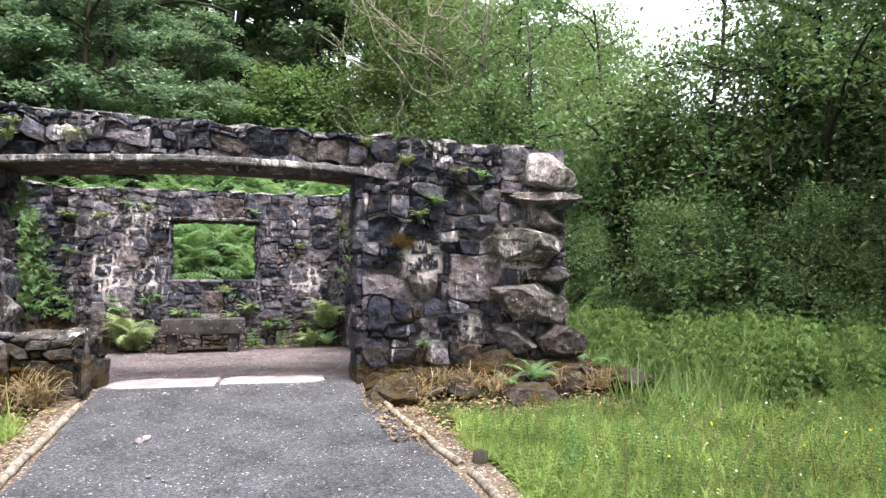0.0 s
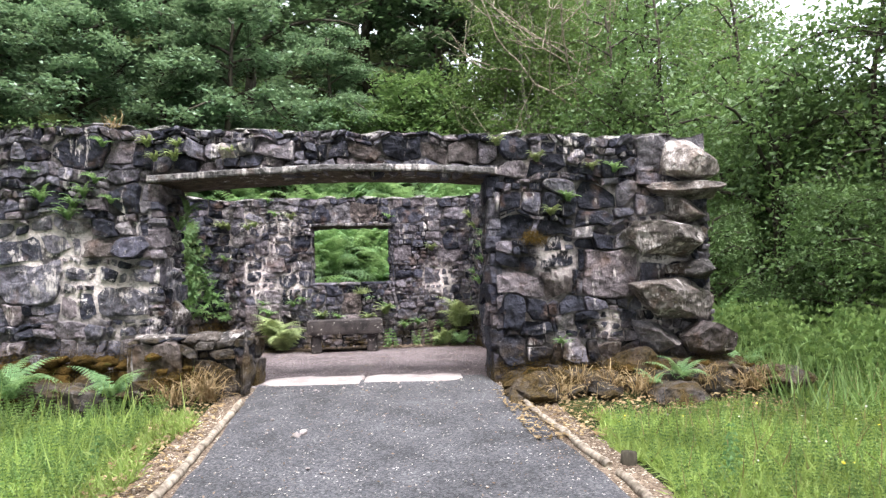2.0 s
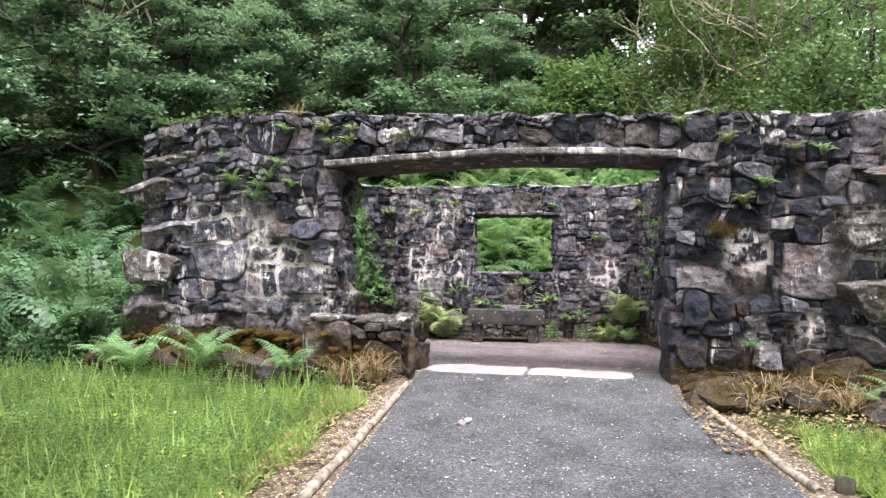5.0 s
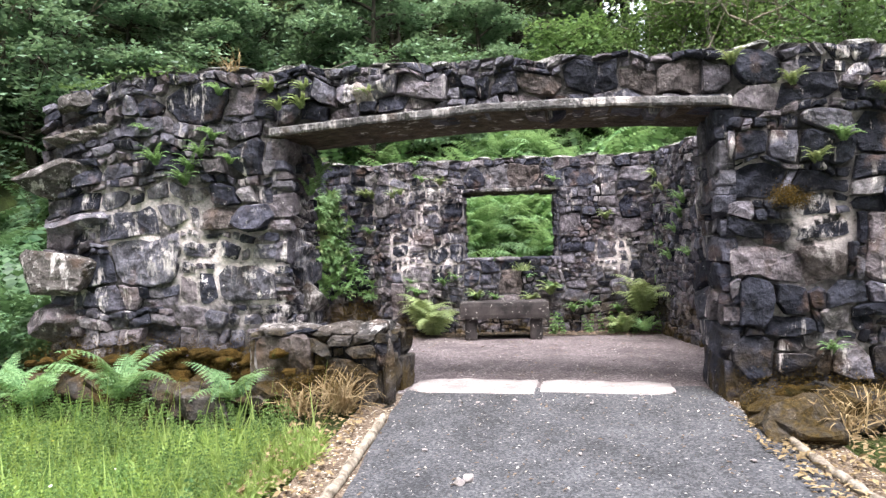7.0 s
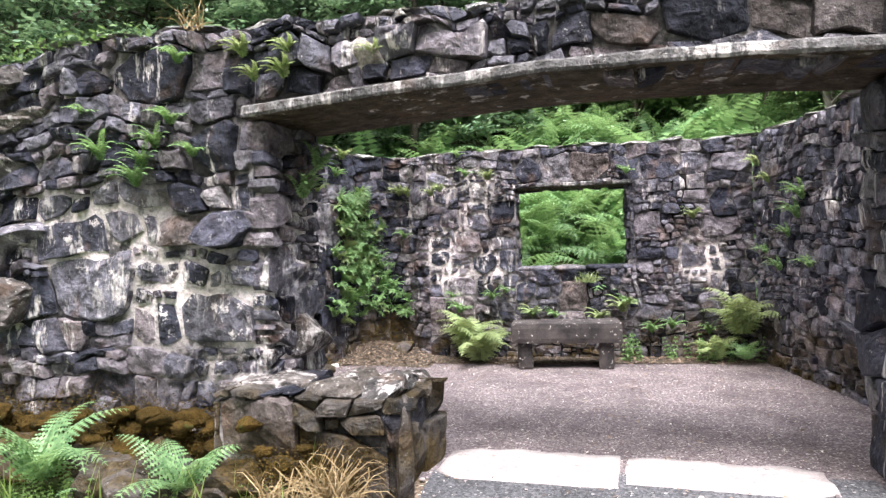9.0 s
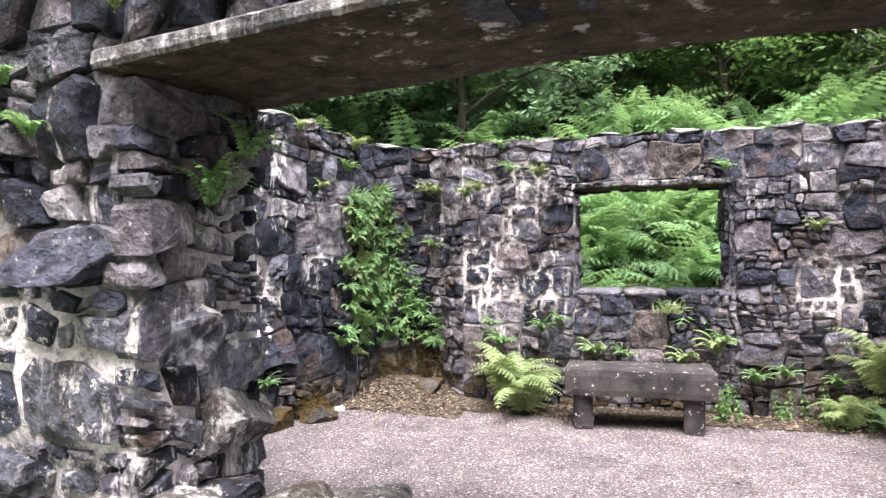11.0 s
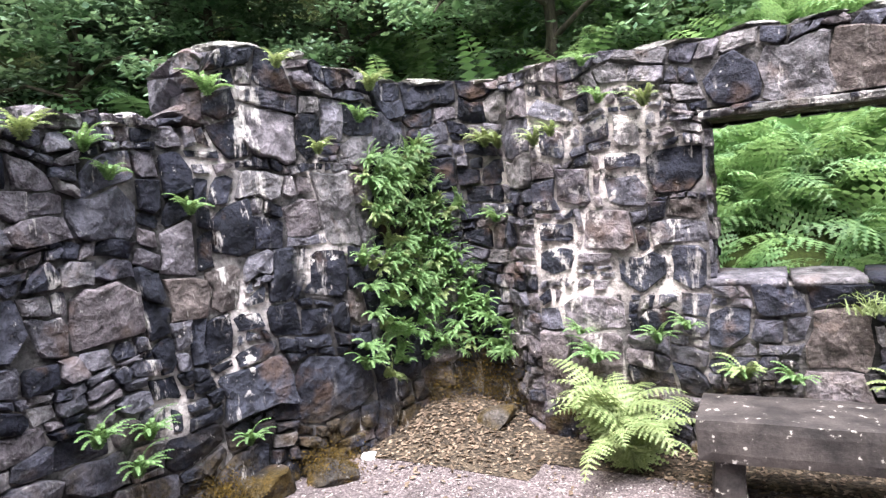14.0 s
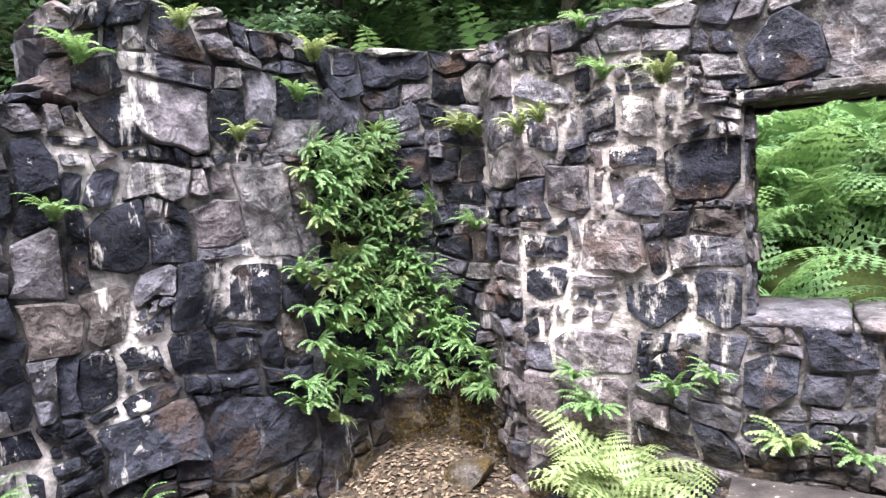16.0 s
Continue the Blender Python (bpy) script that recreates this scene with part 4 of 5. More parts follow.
# ---- plants ----
def frond(length, width, pairs, rise=1.1, fall=1.9, teeth=0, seed=0, strap=False):
    """A fern frond that starts at the origin along +x: rises, then arches over. Triangles."""
    rng = np.random.default_rng(seed)
    n = pairs + 2
    t = np.linspace(0, 1, n)
    ang = rise - fall * t ** 1.3
    step = length / (n - 1)
    px = np.concatenate([[0], np.cumsum(np.cos(ang[:-1]) * step)])
    pz = np.concatenate([[0], np.cumsum(np.sin(ang[:-1]) * step)])
    v, f = [], []

    def tri(a, b, c):
        k = len(v)
        v.extend((a, b, c))
        f.append((k, k + 1, k + 2))

    side_bend = rng.normal(0, 0.05) * length
    P = [np.array((px[i], side_bend * t[i] ** 2, pz[i])) for i in range(n)]
    w = 0.006 * length + 0.001
    for i in range(n - 1):
        tri(P[i] + (0, w, 0), P[i] - (0, w, 0), P[i + 1])
    for i in range(1, n - 1):
        prof = (1 - t[i]) ** 0.75 * min(1.0, 0.35 + 4 * t[i])
        ln = width * prof + 0.004
        fw = np.array((np.cos(ang[i]), 0, np.sin(ang[i])))
        for sg in (1, -1):
            d = np.array((0, sg, 0)) * 0.93 + fw * 0.36 - np.array((0, 0, 0.22 + rng.uniform(-0.1, 0.1)))
            d /= np.linalg.norm(d)
            hw = step * 0.55 if strap else min(step * 0.62, ln * 0.22)
            base = P[i]
            if teeth == 0:
                m = base + d * ln * 0.42
                tip = base + d * ln - np.array((0, 0, ln * 0.10))
                k = len(v)
                v.extend((base, m + fw * hw, tip, m - fw * hw))
                f.extend(((k, k + 1, k + 2), (k, k + 2, k + 3)))
            else:
                for q in range(teeth):
                    u = (q + 0.2) / teeth
                    c0 = base + d * ln * u - np.array((0, 0, ln * 0.12 * u * u))
                    c1 = base + d * ln * min(1.0, u + 1.15 / teeth) - np.array((0, 0, ln * 0.12 * u * u))
                    h = hw * (1 - u) ** 0.7 * 1.25 + 0.001
                    tri(c0, c0 + d * ln * 0.55 / teeth + fw * h, c1)
                    tri(c0, c1, c0 + d * ln * 0.55 / teeth - fw * h)
    return np.array(v), np.array(f)


def fern(name, mat_, label, category="fern", group="", fronds=9, length=0.5, width=0.1, pairs=16, teeth=0, seed=0,
         spread=2 * math.pi, rise=1.1, fall=1.9, strap=False):
    """A fern whose fronds are parts, round the z axis; +x is the middle of the spread."""
    rng = random.Random(seed)
    ob = tagged(new(name), label, category, group)
    shapes = [frond(length * k, width * k, pairs, rise, fall, teeth, seed + i, strap) for i, k in enumerate((1.0, 0.85, 0.72))]
    meshes = [mesh_of("frond", a, b, mat_) for a, b in shapes]
    for i in range(fronds):
        a = spread * ((i + rng.uniform(-0.3, 0.3)) / fronds - 0.5) if spread < 6 else spread * (i + rng.uniform(-0.3, 0.3)) / fronds
        fr = new("frond", meshes[rng.randrange(3)])
        fr.parent = ob
        fr.matrix_basis = Matrix.Rotation(a, 4, "Z") @ Matrix.Rotation(rng.uniform(-0.35, 0.25), 4, "Y") @ Matrix.Rotation(rng.uniform(-0.3, 0.3), 4, "X")
    return ob


def on_wall(face, s, z, out=0.02):
    """A pose on a wall's face: +x out of the wall."""
    p = face.at(np.array([s]), z, out)[0]
    q = face.at(np.array([s]), z, out + 1)[0] - p
    return pose(*p, 0, 0, math.degrees(math.atan2(q[1], q[0])))


WALLF = [fern("wall_fern", m_, lab, group="small ferns rooted in the walls", fronds=n, length=ln, width=0.022, pairs=13, seed=sd, spread=3.3, rise=1.25, fall=1.9, strap=True)
         for m_, lab, n, ln, sd in ((FERN, "small green polypody fern rooted in wall joints", 13, 0.17, 1),
                                    (FERN_BRIGHT, "small yellow-green fern rooted in wall joints", 12, 0.16, 2),
                                    (FERN, "drooping green spleenwort tuft rooted in wall joints", 14, 0.20, 3))]
used = [False] * 3


def wall_fern(kind, m, k=1.0):
    """Puts the first of its kind in place, then copies."""
    src = WALLF[kind]
    m = m @ Matrix.Scale(k, 4)
    if not used[kind]:
        used[kind] = True
        src.matrix_basis = m
        return src
    c = copy_thing(src, Matrix.Identity(4))
    c.matrix_basis = m
    return c


rng = random.Random(77)
for x, z, k in ((-1.86, 2.15, 1), (-1.60, 2.13, 1), (-1.80, 2.02, 1), (-1.63, 2.02, 1), (-1.15, 2.06, 1), (1.2, 2.10, 1), (1.55, 1.95, 1), (-2.25, 2.16, 0), (1.72, 0.30, 2)):
    wall_fern(k, on_wall(FRONT, fx(x + 0.12), z + 0.07, 0.05), rng.uniform(0.9, 1.2))
for x, z, k in ((-2.3, 1.84, 0), (-2.48, 1.62, 2), (-2.76, 1.68, 2), (-2.85, 1.92, 0), (-2.53, 1.52, 2), (-2.17, 1.66, 0), (1.83, 1.59, 0),
                (1.68, 1.46, 1), (2.25, 1.84, 0), (2.05, 1.86, 1), (-2.40, 1.72, 2)):
    wall_fern(k, on_wall(FRONT, fx(x + 0.11), z + 0.07, 0.05), rng.uniform(0.95, 1.3))
for s, z, k in ((0.23, 1.50, 2), (0.43, 1.68, 0)):
    wall_fern(k, on_wall(JAMB_L, s, z, 0.09), 1.5)
for x, z, k, size in ((0.47, 0.48, 1, 1.9), (0.23, 0.38, 1, 1.6), (-0.45, 0.44, 1, 1.5), (-1.22, 0.50, 0, 1.6)):
    wall_fern(k, on_wall(BACK, bx(x), z, 0.05), size)
for x, z, k in ((-1.40, 1.80, 1), (-0.88, 1.90, 1), (-1.12, 1.95, 0), (0.54, 1.90, 0), (-1.30, 0.66, 0), (-1.18, 0.52, 0), (-0.72, 0.70, 0),
                (-0.87, 0.62, 2), (-0.47, 0.45, 0), (-0.22, 0.43, 0), (0.25, 0.42, 1), (0.52, 0.55, 0), (1.18, 1.41, 1), (0.95, 0.30, 2),
                (1.30, 0.25, 2), (0.75, 0.26, 2), (-1.20, 2.16, 0), (-1.5, 1.76, 1)):
    wall_fern(k, on_wall(BACK, bx(x), z, 0.04), rng.uniform(0.95, 1.3))
for i, ds, z, k in ((1, 0.1, 1.82, 2), (1, -0.15, 1.86, 1), (1, -0.35, 1.84, 2), (1, 0.2, 1.70, 0), (2, 0.12, 1.52, 0), (1, 0.0, 0.55, 2), (1, 0.25, 0.5, 2), (4, -0.05, 1.80, 1), (3, -0.05, 2.10, 0), (4, -0.25, 2.26, 1),
                    (5, 0.0, 2.17, 1), (4, 0.15, 0.52, 0), (9, -0.18, 1.78, 1), (9, -0.30, 1.80, 1), (9, -0.25, 1.32, 0), (2, 0.3, 0.30, 2), (5, -0.1, 1.98, 0), (2, -0.3, 0.35, 2)):
    wall_fern(k, on_wall(LEFT, ly(i) + ds, z, 0.04), rng.uniform(1.0, 1.4))
for ds, z, k in ((0.25, 1.88, 1), (0.5, 1.70, 1), (1.1, 1.35, 2), (0.9, 1.2, 2), (1.3, 0.95, 0), (0.4, 1.05, 0), (0.7, 0.9, 2), (1.2, 1.5, 2)):
    wall_fern(k, on_wall(RIGHT, ds, z, 0.04), rng.uniform(1.0, 1.4))
# the hanging mat of ferns in the corner recess
for i in range(215):
    z = 0.44 + 1.36 * rng.random() ** 0.9
    low = 1 - (z - 0.44) / 1.36
    s = ly(5) - 0.06 + rng.random() * (0.50 + 0.74 * low ** 1.2) + rng.uniform(-0.07, 0.07) - 0.10 * low
    lie = Matrix.Rotation(rng.uniform(-1.0, 1.0), 4, "X") @ Matrix.Rotation(rng.uniform(-0.3, 0.6), 4, "Y")
    wall_fern((0, 2, 0, 1, 0, 2)[i % 6], on_wall(LEFT, s, z, 0.04) @ lie, rng.uniform(0.7, 1.25))

# large ferns
big = fern("lady_fern", FERN_BRIGHT, "large yellow-green lady fern growing beside a stone bench", fronds=15, length=0.60, width=0.165, pairs=20, teeth=6, seed=5, rise=1.35, fall=2.1)
big.matrix_basis = pose(-0.98, 3.06, 0.04, 0, 0, 20) @ Matrix.Scale(1.12, 4)
for x, y, z, k, turn, sp, lab in ((1.55, 3.12, 0.28, 1.05, 70, 0, "large yellow-green fern growing against a rubble wall"),):
    c = copy_thing(big, pose(x, y, z, 0, 0, turn) @ Matrix.Scale(k, 4))
    tagged(c, lab)
tagged(copy_thing(big, pose(-1.10, 3.20, 0.10, 0, 0, 75) @ Matrix.Scale(1.05, 4)), "yellow-green lady fern against a rubble wall")
tagged(copy_thing(big, pose(1.30, 3.12, 0.04, 0, 0, 160) @ Matrix.Scale(0.6, 4)), "small yellow-green fern against a rubble wall")
buckler = fern("buckler_fern", FERN_BLUE, "grey-green fern arching at the foot of a ruined wall", fronds=9, length=0.62, width=0.14, pairs=18, teeth=5, seed=9, rise=1.15, fall=1.7)
buckler.matrix_basis = pose(-1.92, -0.78, 0.10, 0, 0, 10) @ Matrix.Scale(0.8, 4)
for x, y, k, turn in ((-2.72, -0.72, 1.35, 80), (-3.25, -0.85, 1.2, 200), (-2.35, -0.85, 0.45, 140), (2.68, -1.22, 0.8, 30), (3.38, -1.02, 0.9, 140), (2.43, -1.27, 0.5, 0),
                      (-3.6, -0.6, 1.0, 300), (1.52, 2.95, 0.7, 120)):
    copy_thing(buckler, pose(x, y, land1(x, y) + 0.06, 0, 0, turn) @ Matrix.Scale(k, 4))


def stuff(name, pieces, mat_, label, category):
    return tagged(part(name, pieces, mat_, smooth=False), label, category, kind="stuff")


# bracken on the bank behind and to the side: plants repeated in one mesh
def bracken(name, xy, seed, size, label, teeth=0, mat_=FERN_BLUE, rise=1.2):
    rng = np.random.default_rng(seed)
    shapes = [frond(0.75 * k, 0.20 * k, 15, rise, 1.7, teeth, seed + i) for i, k in enumerate((1.0, 1.15, 0.85))]
    pieces = []
    for sh in shapes:
        n = len(xy)
        for _ in range(3 if teeth else 2):
            p = xy + rng.normal(0, 0.10, xy.shape)
            place = np.column_stack([p, land(p[:, 0], p[:, 1]) - 0.02 + rng.uniform(0, 0.25, n) * size])
            pieces.append(scatter(sh[0], sh[1], turns(rng, n, 0.25, place, size * rng.uniform(0.7, 1.25, n))))
    return stuff(name, join(pieces), mat_, label, "fern")


def patch(seed, n, x0, x1, y0, y1):
    r = np.random.default_rng(seed)
    return np.column_stack([r.uniform(x0, x1, n), r.uniform(y0, y1, n)])


bracken("bracken", patch(1, 70, -1.6, 2.4, 4.0, 6.0), 3, 1.0, "lush green bracken on the bank behind a window", 5)
bracken("bracken", np.concatenate([patch(2, 230, -5.5, 6.5, 5.2, 10.5), patch(3, 120, -9, 7, 9, 15)]), 4, 1.25, "dense green bracken covering a wooded bank", 0)
bracken("bracken", patch(12, 120, -1.0, 5.5, 5.0, 8.0), 14, 1.2, "lush green bracken above a ruined wall", 4)
# the next two patches wear the green darkened for tree shade
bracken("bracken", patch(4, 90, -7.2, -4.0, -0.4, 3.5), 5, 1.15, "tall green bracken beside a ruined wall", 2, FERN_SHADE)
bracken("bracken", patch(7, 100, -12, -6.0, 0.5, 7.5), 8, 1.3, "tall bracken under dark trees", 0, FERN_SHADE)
bracken("bracken", patch(5, 60, -5.0, -3.4, 3.0, 6.5), 6, 1.1, "green bracken behind a low wall", 0, FERN)
bracken("bracken", patch(6, 45, 3.6, 6.5, 1.0, 5.0), 7, 0.9, "green bracken under trees", 0, FERN)


# grass, weeds, litter
def blades(seed, xy, size, mat_, name, label, lean=0.85, wide=0.008):
    rng = np.random.default_rng(seed)
    v = np.array([(-wide, 0, 0), (wide, 0, 0), (0, 0.22, 1.0)])
    f = np.array([(0, 1, 2)])
    n = len(xy)
    place = np.column_stack([xy, land(xy[:, 0], xy[:, 1]) - 0.01])
    m = turns(rng, n, lean, place, 1.0)
    sz = size * rng.uniform(0.5, 1.3, n)
    m[:, :3, 2] *= sz[:, None]
    m[:, :3, 1] *= sz[:, None]
    return stuff(name, scatter(v, f, m), mat_, label, "grass")


def meadow(seed, n, x_near, x_far, y_near, y_far, keep):
    """Like lawn(), thinning out away from the path and the wall."""
    r = np.random.default_rng(seed)
    p = np.column_stack([x_near + (x_far - x_near) * r.random(n) ** 1.9, y_near + (y_far - y_near) * r.random(n) ** 1.35])
    return p[keep(p[:, 0], p[:, 1])]


def lawn(seed, n, x0, x1, y0, y1, keep):
    p = patch(seed, n, x0, x1, y0, y1)
    return p[keep(p[:, 0], p[:, 1])]


left_edge = lambda x, y: x < -1.14 - 0.08 * (-y - 1) + 0.06 * np.sin(y * 7)
right_edge = lambda x, y: (x > 1.70 - 0.03 * (-y - 1) + 0.06 * np.sin(y * 6)) & ((y < -1.75 + 0.1 * np.sin(x * 5)) | (x > 3.5))
blades(1, meadow(11, 170000, -1.1, -11.0, -0.95, -9.0, lambda x, y: left_edge(x, y) & (y < -1.12 - 0.1 * (x + 2))), 0.085, GRASS, "grass", "bright green unmown grass beside the path")
blades(2, meadow(12, 190000, 1.4, 11.0, -0.9, -9.0, right_edge), 0.085, GRASS, "grass", "bright green unmown grass with small flowers")
blades(3, lawn(13, 12000, 3.3, 9, -3.0, 3.5, lambda x, y: (y > -2.0)), 0.34, NETTLE, "tall_grass", "tall wild grass at the edge of the trees", 0.3, 0.010)
blades(4, lawn(14, 700, -5.5, -1.2, -3.5, -0.7, lambda x, y: left_edge(x, y)), 0.30, GRASS, "tall_grass", "long seeding grass stems", 0.25, 0.006)
blades(5, lawn(15, 500, 1.5, 5, -4.5, -1.2, right_edge), 0.28, STRAW, "tall_grass", "thin straw-coloured grass stems", 0.25, 0.004)


def weeds(name, seed, xy, hgt, mat_, label):
    """Upright leafy stems: pairs of leaves up a stalk."""
    rng = np.random.default_rng(seed)
    v, f = [], []
    for lv in range(6):
        z, ln = 0.12 + 0.15 * lv, 0.20 * (1 - 0.11 * lv)
        for sd in range(3):
            a = lv * 1.2 + sd * 2.09
            d, w = np.array((math.cos(a), math.sin(a), 0)), np.array((-math.sin(a), math.cos(a), 0))
            b = np.array((0, 0, z))
            k = len(v)
            v += [b, b + d * ln * 0.5 + w * ln * 0.26 + (0, 0, 0.05), b + d * ln - (0, 0, 0.03), b + d * ln * 0.5 - w * ln * 0.26 + (0, 0, 0.05)]
            f += [(k, k + 1, k + 2), (k, k + 2, k + 3)]
    k = len(v)
    v += [np.array(q) for q in ((-0.008, 0, 0), (0.008, 0, 0), (0, 0, 1.0))]
    f.append((k, k + 1, k + 2))
    n = len(xy)
    place = np.column_stack([xy, land(xy[:, 0], xy[:, 1]) - 0.01])
    return stuff(name, scatter(np.array(v), np.array(f), turns(rng, n, 0.16, place, hgt * rng.uniform(0.6, 1.25, n))), mat_, label, "weeds")


weeds("nettles", 1, lawn(21, 2600, 3.4, 9, -2.2, 4.0, lambda x, y: x + 0.5 * y > 3.4), 0.55, NETTLE, "dense patch of green nettles and willowherb")
# these nettles are coloured as shaded, too
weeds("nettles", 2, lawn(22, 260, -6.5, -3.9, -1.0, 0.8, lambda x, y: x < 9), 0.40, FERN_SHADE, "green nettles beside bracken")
weeds("clover", 3, lawn(23, 3200, -4.5, -1.4, -4.0, -0.72, left_edge), 0.14, NETTLE, "low leafy clover and weeds in the grass")
weeds("clover", 4, lawn(24, 2400, 1.6, 5.5, -4.5, -1.4, right_edge), 0.13, NETTLE, "low leafy weeds in the grass")
weeds("dock", 5, np.array([(1.98, -3.05), (2.1, -2.95), (-1.5, -2.3)]), 0.26, FERN_BLUE, "broad pale green dock leaves in the grass")

flower_v = np.array([(0.008 * math.cos(a), 0.008 * math.sin(a), 0.0) for a in np.linspace(0, 2 * math.pi, 6, endpoint=False)])
flower_f = np.array([(0, 1, 2), (0, 2, 3), (0, 3, 4), (0, 4, 5)])
for nm, sd, n, mt, lab in (("buttercups", 31, 55, PETAL, "scattered yellow buttercup flowers in the grass"), ("daisies", 32, 60, DAISY, "scattered white daisies in the grass")):
    p = np.concatenate([lawn(sd, n, 1.7, 4.5, -4.2, -1.8, right_edge), lawn(sd + 5, n // 3, -3.8, -1.4, -3.6, -1.2, left_edge)])
    q = np.column_stack([p, land(p[:, 0], p[:, 1]) + np.random.default_rng(sd).uniform(0.07, 0.15, len(p))])
    stuff(nm, scatter(flower_v, flower_f, turns(np.random.default_rng(sd), len(p), 0.4, q, np.random.default_rng(sd).uniform(0.7, 1.2, len(p)))), mt, lab, "flowers")


def tuft(name, seed, xyz, n, ln, mat_, label):
    """A tussock of thin arching blades."""
    rng = np.random.default_rng(seed)
    v = np.array([(-0.004, 0, 0), (0.004, 0, 0), (0.003, 0.25, 0.55), (-0.003, 0.25, 0.55), (0.002, 0.62, 0.72), (-0.002, 0.62, 0.72), (0, 0.95, 0.55)])
    f = np.array([(0, 1, 2), (0, 2, 3), (3, 2, 4), (3, 4, 5), (5, 4, 6)])
    m = turns(rng, n, 0.4, np.array(xyz) + rng.normal(0, 0.04, (n, 3)) * (1, 1, 0.2), 1.0)
    m[:, :3, 1:3] *= (ln * rng.uniform(0.5, 1.2, n))[:, None, None]
    return tagged(part(name, scatter(v, f, m), mat_, smooth=False), label, "grass tuft")


tuft("dry_tussock", 1, (-1.18, -0.85, 0.08), 200, 0.27, STRAW, "straw-coloured dry grass tussock against a mossy stub wall")
tuft("dry_tussock", 2, (-1.45, -0.85, 0.06), 110, 0.22, STRAW, "straw-coloured dry grass tussock against a mossy stub wall")
for i, (x, y) in enumerate(((1.88, -1.1), (2.3, -1.3), (2.88, -1.35), (1.62, -1.25), (3.22, -1.4), (2.1, -1.15))):
    tuft("dry_tussock", 10 + i, (x, y, land1(x, y) + 0.05), 90, 0.20, STRAW, "straw-coloured dry grass hanging over footing stones")
tuft("wall_top_grass", 20, (-2.02, -0.36, 2.40), 22, 0.15, STRAW, "dry grass tuft growing on a wall top")
tuft("wall_grass", 21, (0.13, 3.38, 0.80), 90, 0.14, FERN_BRIGHT, "yellowish grass tuft growing in a wall below a window")

# moss pads: many tiny leaves on the footings and the recess
def moss(seed, centres, n, spread_):
    rng = np.random.default_rng(seed)
    v = np.array([(-0.5, 0, 0), (0.5, 0, 0), (0, 0.3, 1.0)])
    c = np.array(centres, float)[rng.integers(0, len(centres), n)] + rng.normal(0, 1, (n, 3)) * spread_
    return scatter(v, np.array([(0, 1, 2)]), turns(rng, n, 0.8, c, 0.0075 * rng.uniform(0.5, 1.5, n)))


def cushions(seed, spots, size, label):
    """Swelling pads of moss, lying along (x, y, z) spots."""
    rng = random.Random(seed)
    pads = []
    for x, y, z in spots:
        w = size * rng.uniform(0.6, 1.5)
        bm = rock(seed * 50 + rng.randrange(9), (w * 1.5, w * 0.9, w * 0.75), 5, 3, 0.26)
        v = np.array([tuple(q.co) for q in bm.verts])
        f = np.array([[q.index for q in p.verts] for p in bm.faces])
        bm.free()
        pads.append((v + (x, y, z), f))
    return tagged(part("moss", join(pads), CUSHION, smooth=True), label, "moss", kind="stuff")


rng = random.Random(31)
cushions(1, [(x, -0.42 - 0.10 * (x + 1.9) - rng.uniform(-0.02, 0.16), rng.uniform(0.08, 0.40)) for x in [rng.uniform(-3.7, -1.75) for _ in range(80)]], 0.105,
         "orange-brown moss cushions along a wall foot")
cushions(2, [(x, -0.84 - 0.09 * (x - 1.2) - rng.uniform(-0.02, 0.14), rng.uniform(0.04, 0.22)) for x in [rng.uniform(1.4, 3.4) for _ in range(50)]], 0.09,
         "orange-brown moss cushions along a wall foot")
cushions(3, [(-1.55, -0.72, 0.30), (-1.42, -0.74, 0.24), (-1.25, -0.75, 0.20), (-1.62, -0.70, 0.42), (-1.34, -0.73, 0.32), (-1.12, -0.73, 0.16)], 0.085,
         "dark brown moss hanging on a stub wall")
stuff("moss", moss(1, [(x, -0.44 - 0.10 * (x + 1.9), 0.24) for x in np.linspace(-3.5, -1.7, 14)], 30000, (0.12, 0.06, 0.11)), MOSS, "orange-brown moss along a wall foot", "moss")
stuff("moss", moss(2, [(x, -0.90 - 0.09 * (x - 1.2), 0.14) for x in np.linspace(1.4, 3.4, 14)], 18000, (0.10, 0.06, 0.07)), MOSS, "orange-brown moss along a wall foot", "moss")
stuff("moss", moss(3, [(-2.2, 3.60, 0.3), (-2.0, 3.64, 0.28), (-1.85, 3.60, 0.24), (-2.3, 3.48, 0.26)], 6000, (0.12, 0.03, 0.12)), MOSS, "olive-brown moss in a wall corner", "moss")
stuff("moss", moss(4, [(-2.86, 1.65, 0.14), (-2.8, 2.05, 0.12), (-2.54, 2.55, 0.10), (-1.25, -0.70, 0.25), (-1.5, -0.72, 0.2)], 16000, (0.10, 0.06, 0.05)), MOSS, "brown moss pads on stones", "moss")

stuff("moss", moss(5, [(1.56, -0.75, 1.33), (1.66, -0.76, 1.31), (1.60, -0.75, 1.37)], 2200, (0.035, 0.04, 0.025)), MOSS, "brown moss pad in a wall joint", "moss")
leaf_v = np.array([(-0.5, 0, 0), (0, -0.28, 0.10), (0.55, 0, 0.02), (0, 0.28, 0.12)])
leaf_f = np.array([(0, 1, 2), (0, 2, 3)])


def litter(name, seed, xy, size, mat_, label, lift=0.012):
    rng = np.random.default_rng(seed)
    place = np.column_stack([xy, land(xy[:, 0], xy[:, 1]) + lift])
    return stuff(name, scatter(leaf_v, leaf_f, turns(rng, len(xy), 0.25, place, size * rng.uniform(0.4, 1.3, len(xy)))), mat_, label, "litter")


